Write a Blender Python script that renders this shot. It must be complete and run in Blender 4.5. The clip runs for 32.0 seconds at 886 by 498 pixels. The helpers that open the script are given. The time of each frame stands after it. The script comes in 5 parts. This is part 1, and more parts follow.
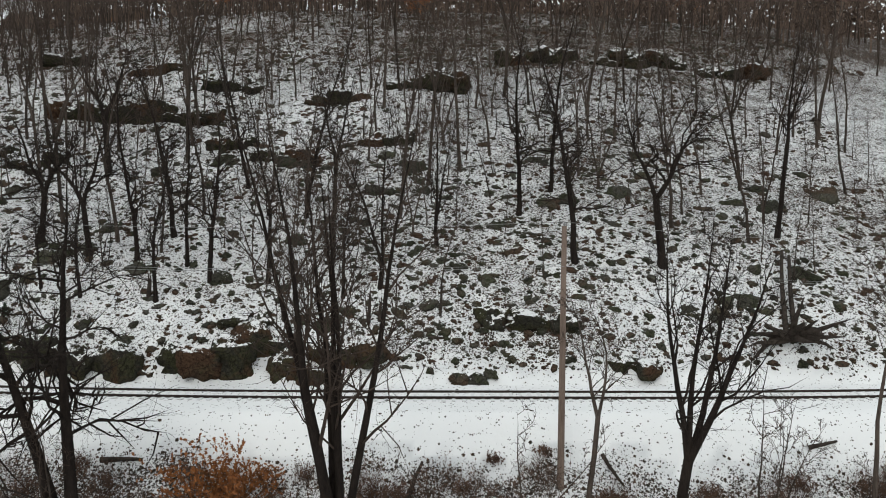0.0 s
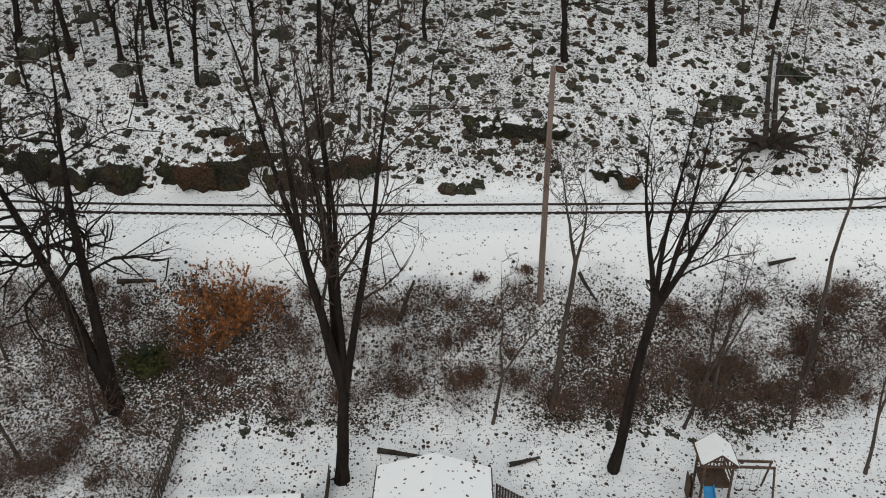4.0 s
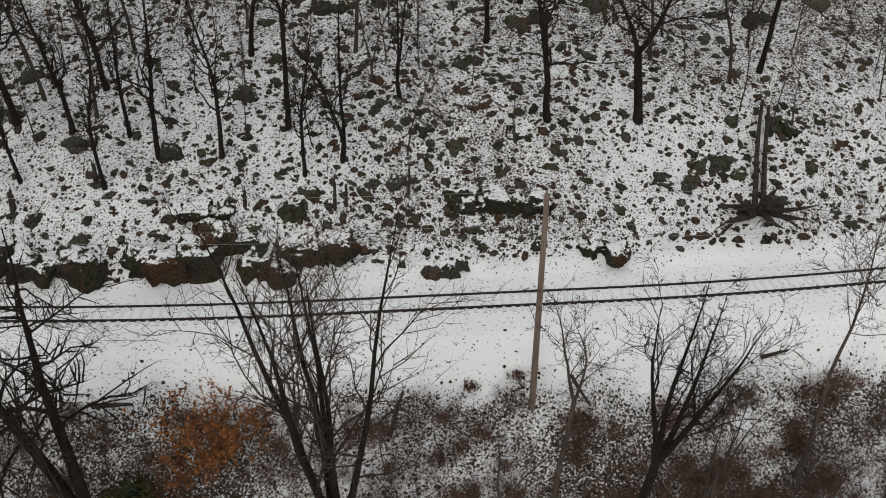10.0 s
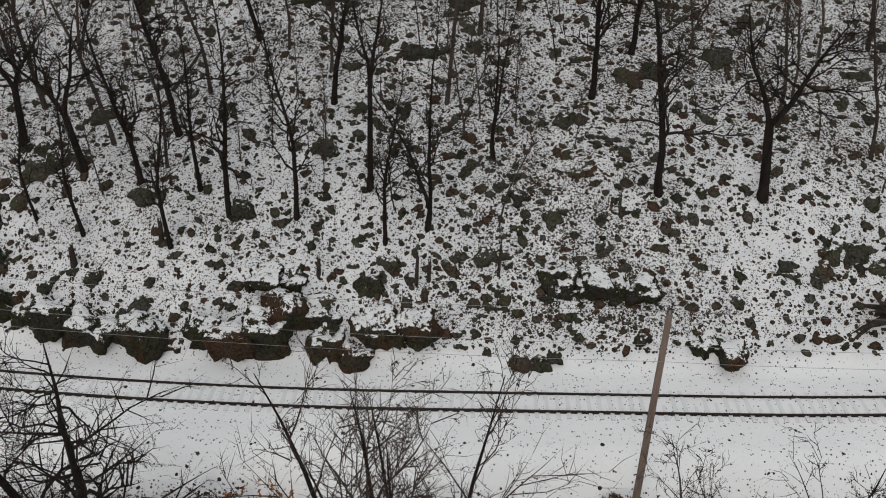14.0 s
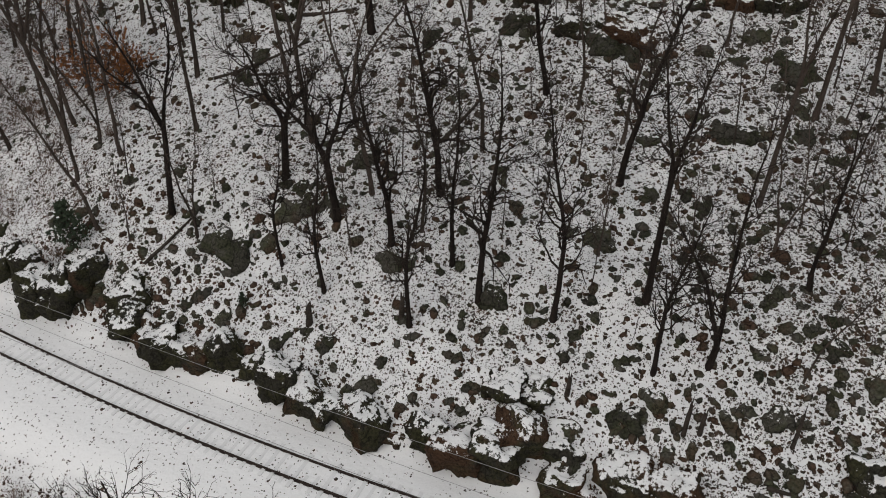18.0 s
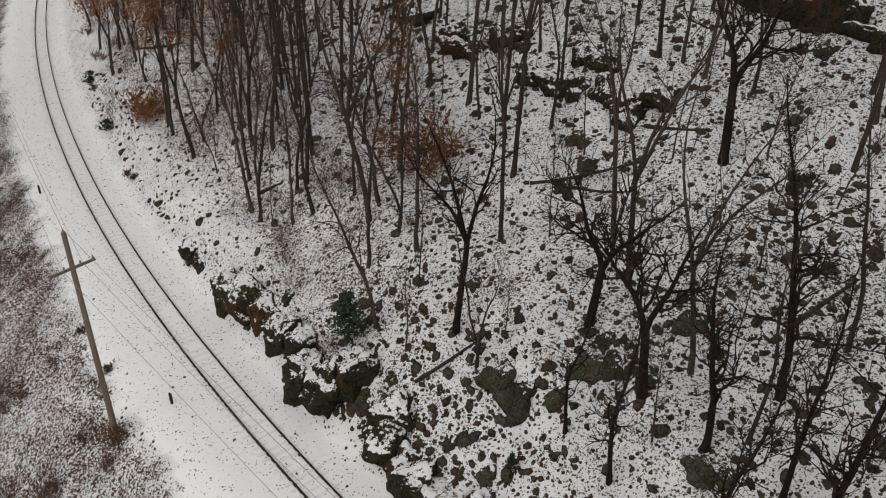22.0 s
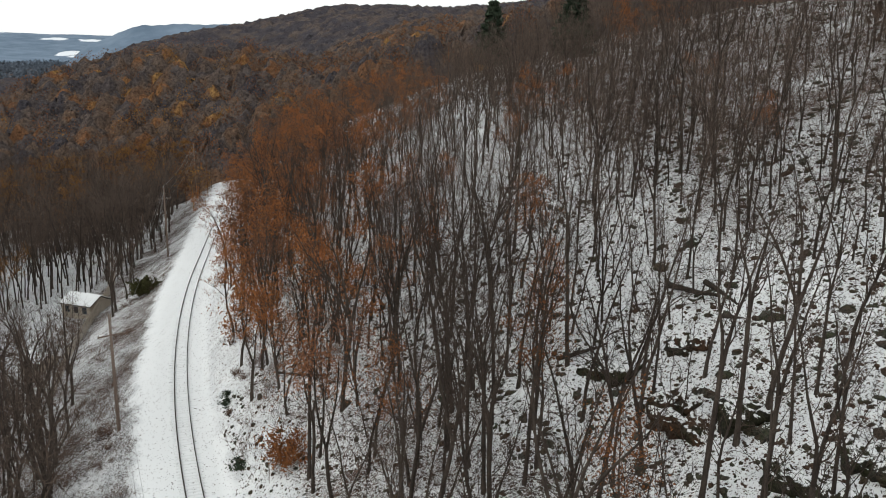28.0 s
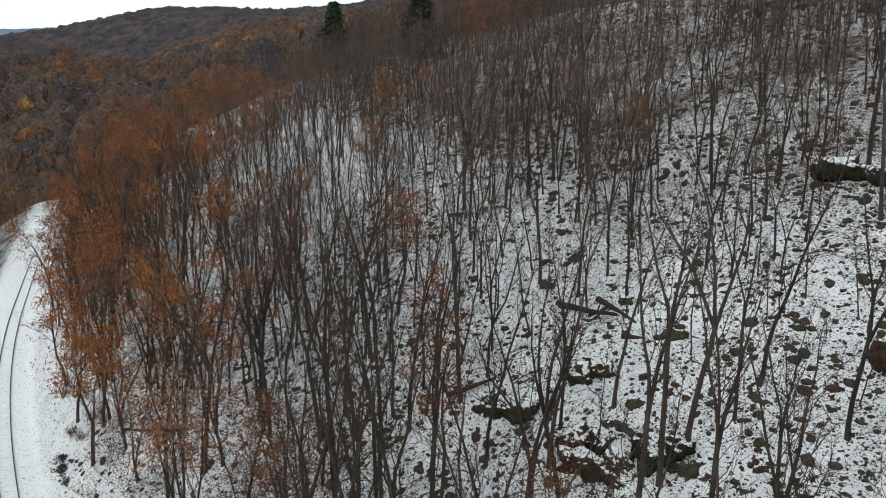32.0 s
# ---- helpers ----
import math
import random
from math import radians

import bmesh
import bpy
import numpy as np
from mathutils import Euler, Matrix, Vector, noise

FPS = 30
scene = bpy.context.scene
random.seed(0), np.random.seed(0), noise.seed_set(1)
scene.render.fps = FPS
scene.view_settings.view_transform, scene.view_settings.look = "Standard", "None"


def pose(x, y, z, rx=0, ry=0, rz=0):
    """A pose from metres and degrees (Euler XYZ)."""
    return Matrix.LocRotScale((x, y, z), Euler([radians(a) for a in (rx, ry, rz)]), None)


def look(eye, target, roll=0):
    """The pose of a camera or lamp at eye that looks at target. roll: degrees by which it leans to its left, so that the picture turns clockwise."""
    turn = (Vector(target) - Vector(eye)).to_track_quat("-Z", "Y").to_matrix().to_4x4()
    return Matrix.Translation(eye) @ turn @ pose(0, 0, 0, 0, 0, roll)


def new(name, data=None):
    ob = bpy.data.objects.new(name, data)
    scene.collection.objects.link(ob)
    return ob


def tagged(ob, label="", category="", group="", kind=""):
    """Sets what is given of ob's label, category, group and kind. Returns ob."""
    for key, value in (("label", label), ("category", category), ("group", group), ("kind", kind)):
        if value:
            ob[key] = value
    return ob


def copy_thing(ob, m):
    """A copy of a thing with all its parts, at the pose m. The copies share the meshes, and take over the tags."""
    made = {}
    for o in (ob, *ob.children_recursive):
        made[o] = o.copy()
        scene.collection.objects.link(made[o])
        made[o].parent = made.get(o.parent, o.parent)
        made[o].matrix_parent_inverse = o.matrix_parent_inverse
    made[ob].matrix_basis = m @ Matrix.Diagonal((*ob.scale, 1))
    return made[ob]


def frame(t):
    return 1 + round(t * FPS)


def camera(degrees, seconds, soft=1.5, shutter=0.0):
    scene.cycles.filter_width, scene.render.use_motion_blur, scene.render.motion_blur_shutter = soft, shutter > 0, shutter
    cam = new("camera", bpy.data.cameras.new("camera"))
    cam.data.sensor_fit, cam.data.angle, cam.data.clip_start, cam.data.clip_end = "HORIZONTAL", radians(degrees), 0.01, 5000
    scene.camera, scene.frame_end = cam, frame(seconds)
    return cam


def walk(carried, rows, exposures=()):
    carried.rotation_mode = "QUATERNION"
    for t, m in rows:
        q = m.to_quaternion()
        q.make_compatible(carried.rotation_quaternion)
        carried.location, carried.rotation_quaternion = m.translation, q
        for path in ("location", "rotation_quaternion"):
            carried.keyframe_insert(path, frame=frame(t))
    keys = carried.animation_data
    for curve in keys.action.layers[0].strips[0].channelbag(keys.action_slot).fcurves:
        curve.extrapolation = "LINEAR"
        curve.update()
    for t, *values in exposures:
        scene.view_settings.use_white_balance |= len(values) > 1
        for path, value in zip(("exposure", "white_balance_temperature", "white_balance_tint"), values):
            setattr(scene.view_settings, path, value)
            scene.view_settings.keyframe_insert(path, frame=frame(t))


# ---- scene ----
cam = camera(55.53, 32.0, soft=1.0)

# Seconds, place in metres, then degrees: turn to the left, tilt down, lean.
PATH = [
    (0.0, -7.07, -48.41, 12.76, -0.25, 4.91, 0.17),
    (1.0, -6.97, -48.84, 14.66, -0.24, 10.47, 0.03),
    (2.0, -6.88, -49.09, 16.56, -0.36, 15.90, 0.03),
    (3.0, -6.89, -48.77, 18.42, -0.62, 20.94, -0.08),
    (4.0, -7.08, -48.06, 20.25, -1.07, 25.53, 0.10),
    (4.5, -7.21, -47.56, 21.15, -1.38, 27.68, 0.23),
    (6.5, -7.59, -45.06, 24.54, -2.49, 32.36, -0.20),
    (7.0, -7.65, -44.48, 25.36, -2.70, 32.34, -0.27),
    (8.0, -7.75, -43.43, 26.95, -3.11, 32.09, -0.34),
    (9.0, -8.01, -42.29, 28.33, -3.68, 31.96, -0.25),
    (10.0, -8.31, -40.84, 29.33, -4.23, 32.02, -0.16),
    (11.0, -8.48, -39.25, 29.93, -4.60, 32.17, -0.04),
    (12.0, -8.78, -37.48, 30.31, -4.99, 32.33, 0.07),
    (13.0, -9.07, -35.58, 30.55, -3.58, 32.36, 0.18),
    (14.0, -9.36, -33.46, 30.74, 1.17, 32.37, 0.19),
    (14.5, -9.56, -32.31, 30.91, 2.34, 32.43, 0.29),
    (16.5, -10.76, -27.27, 31.93, 10.90, 33.69, -0.78),
    (17.0, -11.19, -26.08, 32.05, 14.03, 33.69, -0.73),
    (18.0, -12.30, -23.86, 32.15, 20.64, 33.52, -0.36),
    (19.0, -13.63, -21.62, 32.49, 25.92, 33.61, -0.13),
    (20.0, -15.30, -19.65, 32.73, 32.28, 33.56, 0.14),
    (20.5, -16.20, -18.77, 32.91, 35.47, 33.60, 0.26),
    (21.0, -17.19, -17.95, 33.10, 38.14, 33.42, 0.33),
    (21.5, -18.23, -17.21, 33.28, 40.24, 32.66, 0.39),
    (22.0, -19.33, -16.52, 33.50, 41.60, 31.36, 0.51),
    (22.5, -20.43, -15.91, 33.78, 41.86, 29.75, 0.48),
    (23.0, -21.62, -15.39, 34.04, 42.48, 28.12, 0.64),
    (24.0, -24.27, -14.37, 34.69, 46.36, 25.10, 0.60),
    (24.5, -25.70, -13.99, 34.93, 47.35, 23.45, 0.89),
    (25.0, -26.94, -13.60, 35.08, 47.94, 21.70, 1.03),
    (26.0, -29.13, -12.51, 35.15, 48.68, 18.13, 0.90),
    (26.5, -30.13, -12.11, 35.19, 48.93, 16.33, 0.88),
    (28.5, -33.75, -10.58, 35.54, 49.73, 12.99, 0.47),
    (29.0, -34.58, -10.22, 35.65, 49.88, 12.98, 0.41),
    (30.0, -36.24, -9.55, 35.69, 50.02, 13.01, 0.26),
    (31.0, -37.95, -8.73, 35.59, 45.24, 13.01, 0.11),
    (32.0, -39.44, -7.68, 35.64, 38.71, 13.10, -0.14),
]


def flown(x, y, z, turn, tilt, lean):
    return pose(x, y, z, 0, 0, turn) @ pose(0, 0, 0, 90 - tilt) @ pose(0, 0, 0, 0, 0, lean)


walk(cam, [(t, flown(*row)) for t, *row in PATH], exposures=[(0.0, 0.07, 6350, 5), (4.5, -0.10, 6450, 7), (9.0, -0.18, 6560, 8.5), (14.0, -0.30, 6500, 9.5),
                                                          (19.0, -0.26, 6650, 11), (22.5, -0.23, 6750, 10), (26.0, 0.04, 6880, 10), (29.0, 0.23, 6200, 3), (32.0, 0.22, 6100, 2.5)])

# ---- light: an overcast winter day ----
world = bpy.data.worlds.new("overcast_sky")
world.use_nodes = True
scene.world = world
wn, wl = world.node_tree.nodes, world.node_tree.links
sky = wn.new("ShaderNodeTexSky")
sky.sky_type, sky.sun_disc = "NISHITA", False
sky.sun_elevation, sky.sun_rotation = radians(38), radians(200)
sky.air_density, sky.dust_density, sky.ozone_density = 1.0, 4.0, 1.0
# A closed cloud layer evens the sky out: most of its light is plain pale grey.
cloud = wn.new("ShaderNodeMix")
cloud.data_type = "RGBA"
cloud.inputs[0].default_value = 0.8
cloud.inputs[7].default_value = (9.2, 9.25, 9.2, 1)
wl.new(sky.outputs[0], cloud.inputs[6])
wl.new(cloud.outputs[2], wn["Background"].inputs["Color"])
wn["Background"].inputs["Strength"].default_value = 0.12

sun = new("sun", bpy.data.lights.new("sun", "SUN"))
sun.data.energy, sun.data.angle, sun.data.color = 0.4, radians(30), (1.0, 0.97, 0.93)
sun.matrix_world = look((0, 0, 0), (math.sin(radians(200)) * -0.79, math.cos(radians(200)) * -0.79, -0.62))

# ---- materials ----
def material(name, rough=0.85):
    m = bpy.data.materials.new(name)
    m.use_nodes = True
    n, l = m.node_tree.nodes, m.node_tree.links
    bsdf = n["Principled BSDF"]
    bsdf.inputs["Roughness"].default_value = rough
    bsdf.inputs["Specular IOR Level"].default_value = 0.06
    return m, n, l, bsdf


def noise_node(n, l, scale, detail=4.0, rough=0.55, coords=None, distort=0.0):
    t = n.new("ShaderNodeTexNoise")
    t.inputs["Scale"].default_value, t.inputs["Detail"].default_value = scale, detail
    t.inputs["Roughness"].default_value, t.inputs["Distortion"].default_value = rough, distort
    if coords is not None:
        l.new(coords, t.inputs["Vector"])
    return t.outputs["Fac"]


def ramp(n, l, fac, *stops):
    r = n.new("ShaderNodeValToRGB")
    e = r.color_ramp.elements
    while len(e) < len(stops):
        e.new(0.5)
    for k, (at, c) in enumerate(stops):
        e[k].position = at
        e[k].color = (*c, 1) if isinstance(c, tuple) else (c, c, c, 1)
    l.new(fac, r.inputs["Fac"])
    return r.outputs["Color"]


def mix(n, l, fac, a, b):
    m = n.new("ShaderNodeMix")
    m.data_type = "RGBA"
    for sock, v in ((m.inputs[0], fac), (m.inputs[6], a), (m.inputs[7], b)):
        if isinstance(v, (int, float)):
            sock.default_value = v
        elif isinstance(v, tuple):
            sock.default_value = (*v, 1)
        else:
            l.new(v, sock)
    return m.outputs[2]


def calc(n, l, kind, a, b=0.0):
    m = n.new("ShaderNodeMath")
    m.operation = kind
    for sock, v in ((m.inputs[0], a), (m.inputs[1], b)):
        if isinstance(v, (int, float)):
            sock.default_value = v
        else:
            l.new(v, sock)
    return m.outputs[0]


def bump(n, l, bsdf, height, strength=0.4, distance=0.05):
    b = n.new("ShaderNodeBump")
    b.inputs["Strength"].default_value, b.inputs["Distance"].default_value = strength, distance
    l.new(height, b.inputs["Height"])
    l.new(b.outputs[0], bsdf.inputs["Normal"])


def place_node(n):
    return n.new("ShaderNodeNewGeometry").outputs["Position"]


def grainy(name, dark, light, scale, rough=0.85, fine=6.0, snow=0.0, vary=0.0, stretch=None, rugged=0.03):
    """Two tones mixed at two scales; snow: how much of it lies on the upward faces."""
    m, n, l, bsdf = material(name, rough)
    co = n.new("ShaderNodeTexCoord").outputs["Object"]
    if stretch:
        mp = n.new("ShaderNodeMapping")
        mp.inputs["Scale"].default_value = stretch
        l.new(co, mp.inputs["Vector"])
        co = mp.outputs[0]
    a = noise_node(n, l, scale, 3, 0.6, co)
    b = noise_node(n, l, scale * fine, 4, 0.6, co)
    both = calc(n, l, "ADD", calc(n, l, "MULTIPLY", a, 0.6), calc(n, l, "MULTIPLY", b, 0.4))
    col = ramp(n, l, both, (0.32, dark), (0.68, light))
    if vary:
        info = n.new("ShaderNodeObjectInfo").outputs["Random"]
        hs = n.new("ShaderNodeHueSaturation")
        l.new(calc(n, l, "ADD", calc(n, l, "MULTIPLY", info, vary), 1 - vary / 2), hs.inputs["Value"])
        l.new(col, hs.inputs["Color"])
        col = hs.outputs[0]
    if snow:
        geo = n.new("ShaderNodeNewGeometry")
        sep = n.new("ShaderNodeSeparateXYZ")
        l.new(geo.outputs["Normal"], sep.inputs[0])
        patch = noise_node(n, l, 2.3, 5, 0.65, geo.outputs["Position"])
        f = calc(n, l, "ADD", calc(n, l, "MULTIPLY", sep.outputs["Z"], 0.55), patch)
        col = mix(n, l, ramp(n, l, f, (1.12 - snow * 0.3, 0.0), (1.18 - snow * 0.3, 1.0)), col, (0.66, 0.665, 0.67))
    l.new(col, bsdf.inputs["Base Color"])
    bump(n, l, bsdf, b, 0.6, rugged)
    return m


def dots(n, l, co, scale, chance, small, large):
    """Scattered uneven dots: one at most in each cell, there by chance, between two sizes."""
    v = n.new("ShaderNodeTexVoronoi")
    v.inputs["Scale"].default_value = scale
    l.new(co, v.inputs["Vector"])
    sep = n.new("ShaderNodeSeparateColor")
    l.new(v.outputs["Color"], sep.inputs[0])
    size = calc(n, l, "ADD", calc(n, l, "MULTIPLY", sep.outputs[1], large - small), small)
    inside = calc(n, l, "LESS_THAN", v.outputs["Distance"], size)
    return calc(n, l, "MULTIPLY", inside, calc(n, l, "LESS_THAN", sep.outputs[0], chance))


def warped(n, l, co, scale, much):
    """Coordinates shaken by a fine noise, so that edges fray."""
    t = n.new("ShaderNodeTexNoise")
    t.inputs["Scale"].default_value, t.inputs["Detail"].default_value = scale, 2
    l.new(co, t.inputs["Vector"])
    m = n.new("ShaderNodeVectorMath")
    m.operation = "MULTIPLY_ADD"
    l.new(t.outputs["Color"], m.inputs[0])
    m.inputs[1].default_value = (much, much, much)
    l.new(co, m.inputs[2])
    return m.outputs[0]


def snow_ground():
    """Thin snow over leaf litter and gravel; the mesh's litter value says how much of it shows."""
    m, n, l, bsdf = material("snow_over_litter", 0.8)
    co = place_node(n)
    at = n.new("ShaderNodeAttribute")
    at.attribute_name = "litter"
    litter = at.outputs["Fac"]
    frayed = warped(n, l, co, 14.0, 0.12)
    clump = noise_node(n, l, 0.75, 4, 0.6, co, 0.6)
    patch = noise_node(n, l, 0.16, 3, 0.55, co)
    f = calc(n, l, "ADD", calc(n, l, "MULTIPLY", noise_node(n, l, 8.0, 5, 0.62, co, 0.4), 0.75), calc(n, l, "ADD", calc(n, l, "MULTIPLY", clump, 0.22), 0.115))
    f = calc(n, l, "ADD", f, calc(n, l, "ADD", calc(n, l, "MULTIPLY", patch, 0.14), 0.08))
    f = calc(n, l, "ADD", f, calc(n, l, "MULTIPLY", litter, 0.40))
    bare = ramp(n, l, f, (0.0, 0.0), (0.955, 0.0), (1.0, 1.0))
    thick = calc(n, l, "MULTIPLY", litter, calc(n, l, "ADD", calc(n, l, "MULTIPLY", clump, 0.8), 0.6))
    leaves = dots(n, l, frayed, 9.0, calc(n, l, "ADD", calc(n, l, "MULTIPLY", thick, 1.1), 0.02), 0.18, 0.5)
    pebbles = dots(n, l, frayed, 4.2, calc(n, l, "SUBTRACT", calc(n, l, "MULTIPLY", thick, 1.15), 0.10), 0.15, 0.5)
    bare = calc(n, l, "MAXIMUM", bare, calc(n, l, "MAXIMUM", leaves, pebbles))
    hue = noise_node(n, l, 2.6, 4, 0.65, co)
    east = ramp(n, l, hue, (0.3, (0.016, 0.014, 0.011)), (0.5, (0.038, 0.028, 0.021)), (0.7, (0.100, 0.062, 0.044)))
    # Reddish western leaves, their tones also darkened for shade under the woods.
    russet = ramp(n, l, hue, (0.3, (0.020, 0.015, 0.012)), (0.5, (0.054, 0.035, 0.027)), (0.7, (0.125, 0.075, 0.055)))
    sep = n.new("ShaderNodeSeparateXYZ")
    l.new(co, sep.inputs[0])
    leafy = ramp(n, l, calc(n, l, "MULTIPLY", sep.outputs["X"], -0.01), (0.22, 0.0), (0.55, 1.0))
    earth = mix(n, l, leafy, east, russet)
    tone = ramp(n, l, noise_node(n, l, 0.5, 5, 0.6, co), (0.3, (0.56, 0.57, 0.585)), (0.7, (0.71, 0.715, 0.72)))
    deep = calc(n, l, "SUBTRACT", 1.0, calc(n, l, "MULTIPLY", litter, 4.5))
    deep = ramp(n, l, deep, (0.0, 0.0), (0.5, 1.0))
    tone = mix(n, l, deep, tone, (0.74, 0.745, 0.75))
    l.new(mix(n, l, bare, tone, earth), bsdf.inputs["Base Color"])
    h = calc(n, l, "SUBTRACT", noise_node(n, l, 3.0, 5, 0.6, co), calc(n, l, "MULTIPLY", bare, 0.4))
    bump(n, l, bsdf, h, 0.5, 0.12)
    return m


def rock(name, grey, moss, rust, snow_at=0.55, cover=0.5, rusty=0.5, vary=0.6, rugged=0.10):
    """Weathered rock: grey, mossy and rusty patches, dark cracks and grain, and snow where the faces look up."""
    m, n, l, bsdf = material(name, 0.85)
    geo = n.new("ShaderNodeNewGeometry")
    co = geo.outputs["Position"]
    info = n.new("ShaderNodeObjectInfo").outputs["Random"]
    fine = noise_node(n, l, 7.0, 5, 0.65, co)
    col = mix(n, l, ramp(n, l, noise_node(n, l, 1.1, 4, 0.6, co, 0.5), (0.42, 0.0), (0.58, 1.0)), grey, moss)
    patch = calc(n, l, "ADD", calc(n, l, "MULTIPLY", noise_node(n, l, 0.55, 4, 0.6, co, 0.8), 0.7), calc(n, l, "MULTIPLY", info, 0.3))
    col = mix(n, l, ramp(n, l, patch, (0.75 - rusty * 0.45, 0.0), (0.87 - rusty * 0.45, 1.0)), col, rust)
    hs = n.new("ShaderNodeHueSaturation")
    light = calc(n, l, "MULTIPLY", calc(n, l, "ADD", calc(n, l, "MULTIPLY", info, vary), 1 - vary / 2), ramp(n, l, fine, (0.3, 0.35), (0.7, 1.5)))
    l.new(light, hs.inputs["Value"])
    l.new(col, hs.inputs["Color"])
    col = hs.outputs[0]
    v = n.new("ShaderNodeTexVoronoi")
    v.feature = "DISTANCE_TO_EDGE"
    v.inputs["Scale"].default_value = 1.3
    l.new(warped(n, l, co, 3.0, 0.5), v.inputs["Vector"])
    col = mix(n, l, ramp(n, l, v.outputs["Distance"], (0.0, 0.75), (0.05, 0.0)), col, (0.006, 0.005, 0.004))
    sep = n.new("ShaderNodeSeparateXYZ")
    l.new(geo.outputs["Normal"], sep.inputs[0])
    f = calc(n, l, "ADD", sep.outputs["Z"], calc(n, l, "MULTIPLY", calc(n, l, "SUBTRACT", noise_node(n, l, 4.0, 6, 0.7, co), 0.5), cover * 2))
    col = mix(n, l, ramp(n, l, f, (snow_at, 0.0), (snow_at + 0.06, 1.0)), col, (0.70, 0.705, 0.71))
    l.new(col, bsdf.inputs["Base Color"])
    bump(n, l, bsdf, fine, 0.6, rugged)
    return m


SNOWY = snow_ground()
BARK = grainy("grey_brown_bark", (0.020, 0.016, 0.0135), (0.084, 0.066, 0.055), 3.0, vary=0.6, stretch=(1, 1, 0.25))
WET_BARK = grainy("dark_wet_bark", (0.006, 0.005, 0.0045), (0.030, 0.023, 0.019), 3.0, stretch=(1, 1, 0.25), rugged=0.06)
WET_TWIG = grainy("black_wet_twigs", (0.009, 0.0075, 0.0065), (0.040, 0.031, 0.026), 2.0, vary=0.4)
TWIG = grainy("dark_twig_bark", (0.022, 0.0165, 0.0135), (0.080, 0.059, 0.048), 2.0, vary=0.6)
STONE = rock("dark_gneiss", (0.048, 0.046, 0.039), (0.036, 0.038, 0.024), (0.048, 0.030, 0.021), 1.02, 0.5, rusty=0.35, rugged=0.05)
BOULDER = rock("lichened_boulder_rock", (0.054, 0.051, 0.042), (0.040, 0.042, 0.026), (0.050, 0.033, 0.023), 0.98, 0.45, rusty=0.35)
OUTCROP = rock("rusty_rock_face", (0.030, 0.028, 0.022), (0.034, 0.033, 0.018), (0.050, 0.029, 0.018), 0.80, 0.9, rusty=0.5, vary=0.3)
RUST = grainy("rusty_rail_steel", (0.018, 0.014, 0.013), (0.05, 0.038, 0.032), 4.0, rough=0.6)
TIE = grainy("snowed_sleeper_wood", (0.05, 0.045, 0.04), (0.16, 0.14, 0.12), 5.0, snow=1.35)
POLE = grainy("weathered_pole_wood", (0.105, 0.077, 0.063), (0.225, 0.170, 0.140), 4.0, stretch=(1, 1, 0.08))
ROT = grainy("dead_wood", (0.014, 0.0115, 0.0095), (0.062, 0.050, 0.042), 3.0, snow=0.25)
RUSSET = grainy("russet_oak_leaves", (0.11, 0.045, 0.019), (0.31, 0.125, 0.046), 0.8, vary=0.6)
TAN = grainy("dry_brown_leaves", (0.10, 0.045, 0.028), (0.24, 0.12, 0.07), 0.8, vary=0.5)
OLIVE = grainy("dull_olive_juniper", (0.030, 0.032, 0.013), (0.095, 0.092, 0.038), 0.9, vary=0.3)
BRUSHWOOD = grainy("red_brown_brush_twigs", (0.050, 0.035, 0.028), (0.145, 0.102, 0.082), 2.0, vary=0.6)
GREEN = grainy("dark_pine_needles", (0.018, 0.026, 0.018), (0.058, 0.074, 0.048), 0.9, vary=0.3)
WIRE = grainy("grey_aluminium_wire", (0.16, 0.16, 0.16), (0.30, 0.30, 0.30), 3.0, rough=0.5)
ROOF_SNOW = grainy("roof_snow", (0.66, 0.67, 0.68), (0.76, 0.765, 0.77), 0.7)
SIDING = grainy("grey_siding", (0.20, 0.19, 0.18), (0.32, 0.31, 0.29), 2.0, stretch=(0.2, 0.2, 6))
PLANK = grainy("brown_playset_wood", (0.040, 0.027, 0.021), (0.115, 0.078, 0.058), 4.0)
BLUE = grainy("blue_slide_plastic", (0.03, 0.16, 0.34), (0.05, 0.24, 0.45), 2.0, rough=0.4)
TANWALL = grainy("tan_wall", (0.28, 0.235, 0.19), (0.40, 0.345, 0.285), 1.5)
DARKWOOD = grainy("dark_fence_wood", (0.035, 0.03, 0.026), (0.11, 0.09, 0.075), 4.0, snow=0.3)
OCHRE = grainy("yellow_brown_leaves", (0.14, 0.065, 0.016), (0.33, 0.165, 0.05), 0.8, vary=0.5)


def leafy_snow():
    """Snow with fallen leaves strewn over it."""
    m, n, l, bsdf = material("leaf_strewn_snow", 0.8)
    co = place_node(n)
    col = mix(n, l, dots(n, l, warped(n, l, co, 14.0, 0.12), 5.0, 0.22, 0.15, 0.42), (0.74, 0.745, 0.75), (0.09, 0.065, 0.048))
    l.new(col, bsdf.inputs["Base Color"])
    bump(n, l, bsdf, noise_node(n, l, 2.0, 4, 0.6, co), 0.3, 0.05)
    return m


LAWN_SNOW = leafy_snow()
GLASS, _n, _l, _b = material("dark_window_glass", 0.08)
_b.inputs["Base Color"].default_value = (0.02, 0.025, 0.03, 1)
_b.inputs["Specular IOR Level"].default_value = 0.6


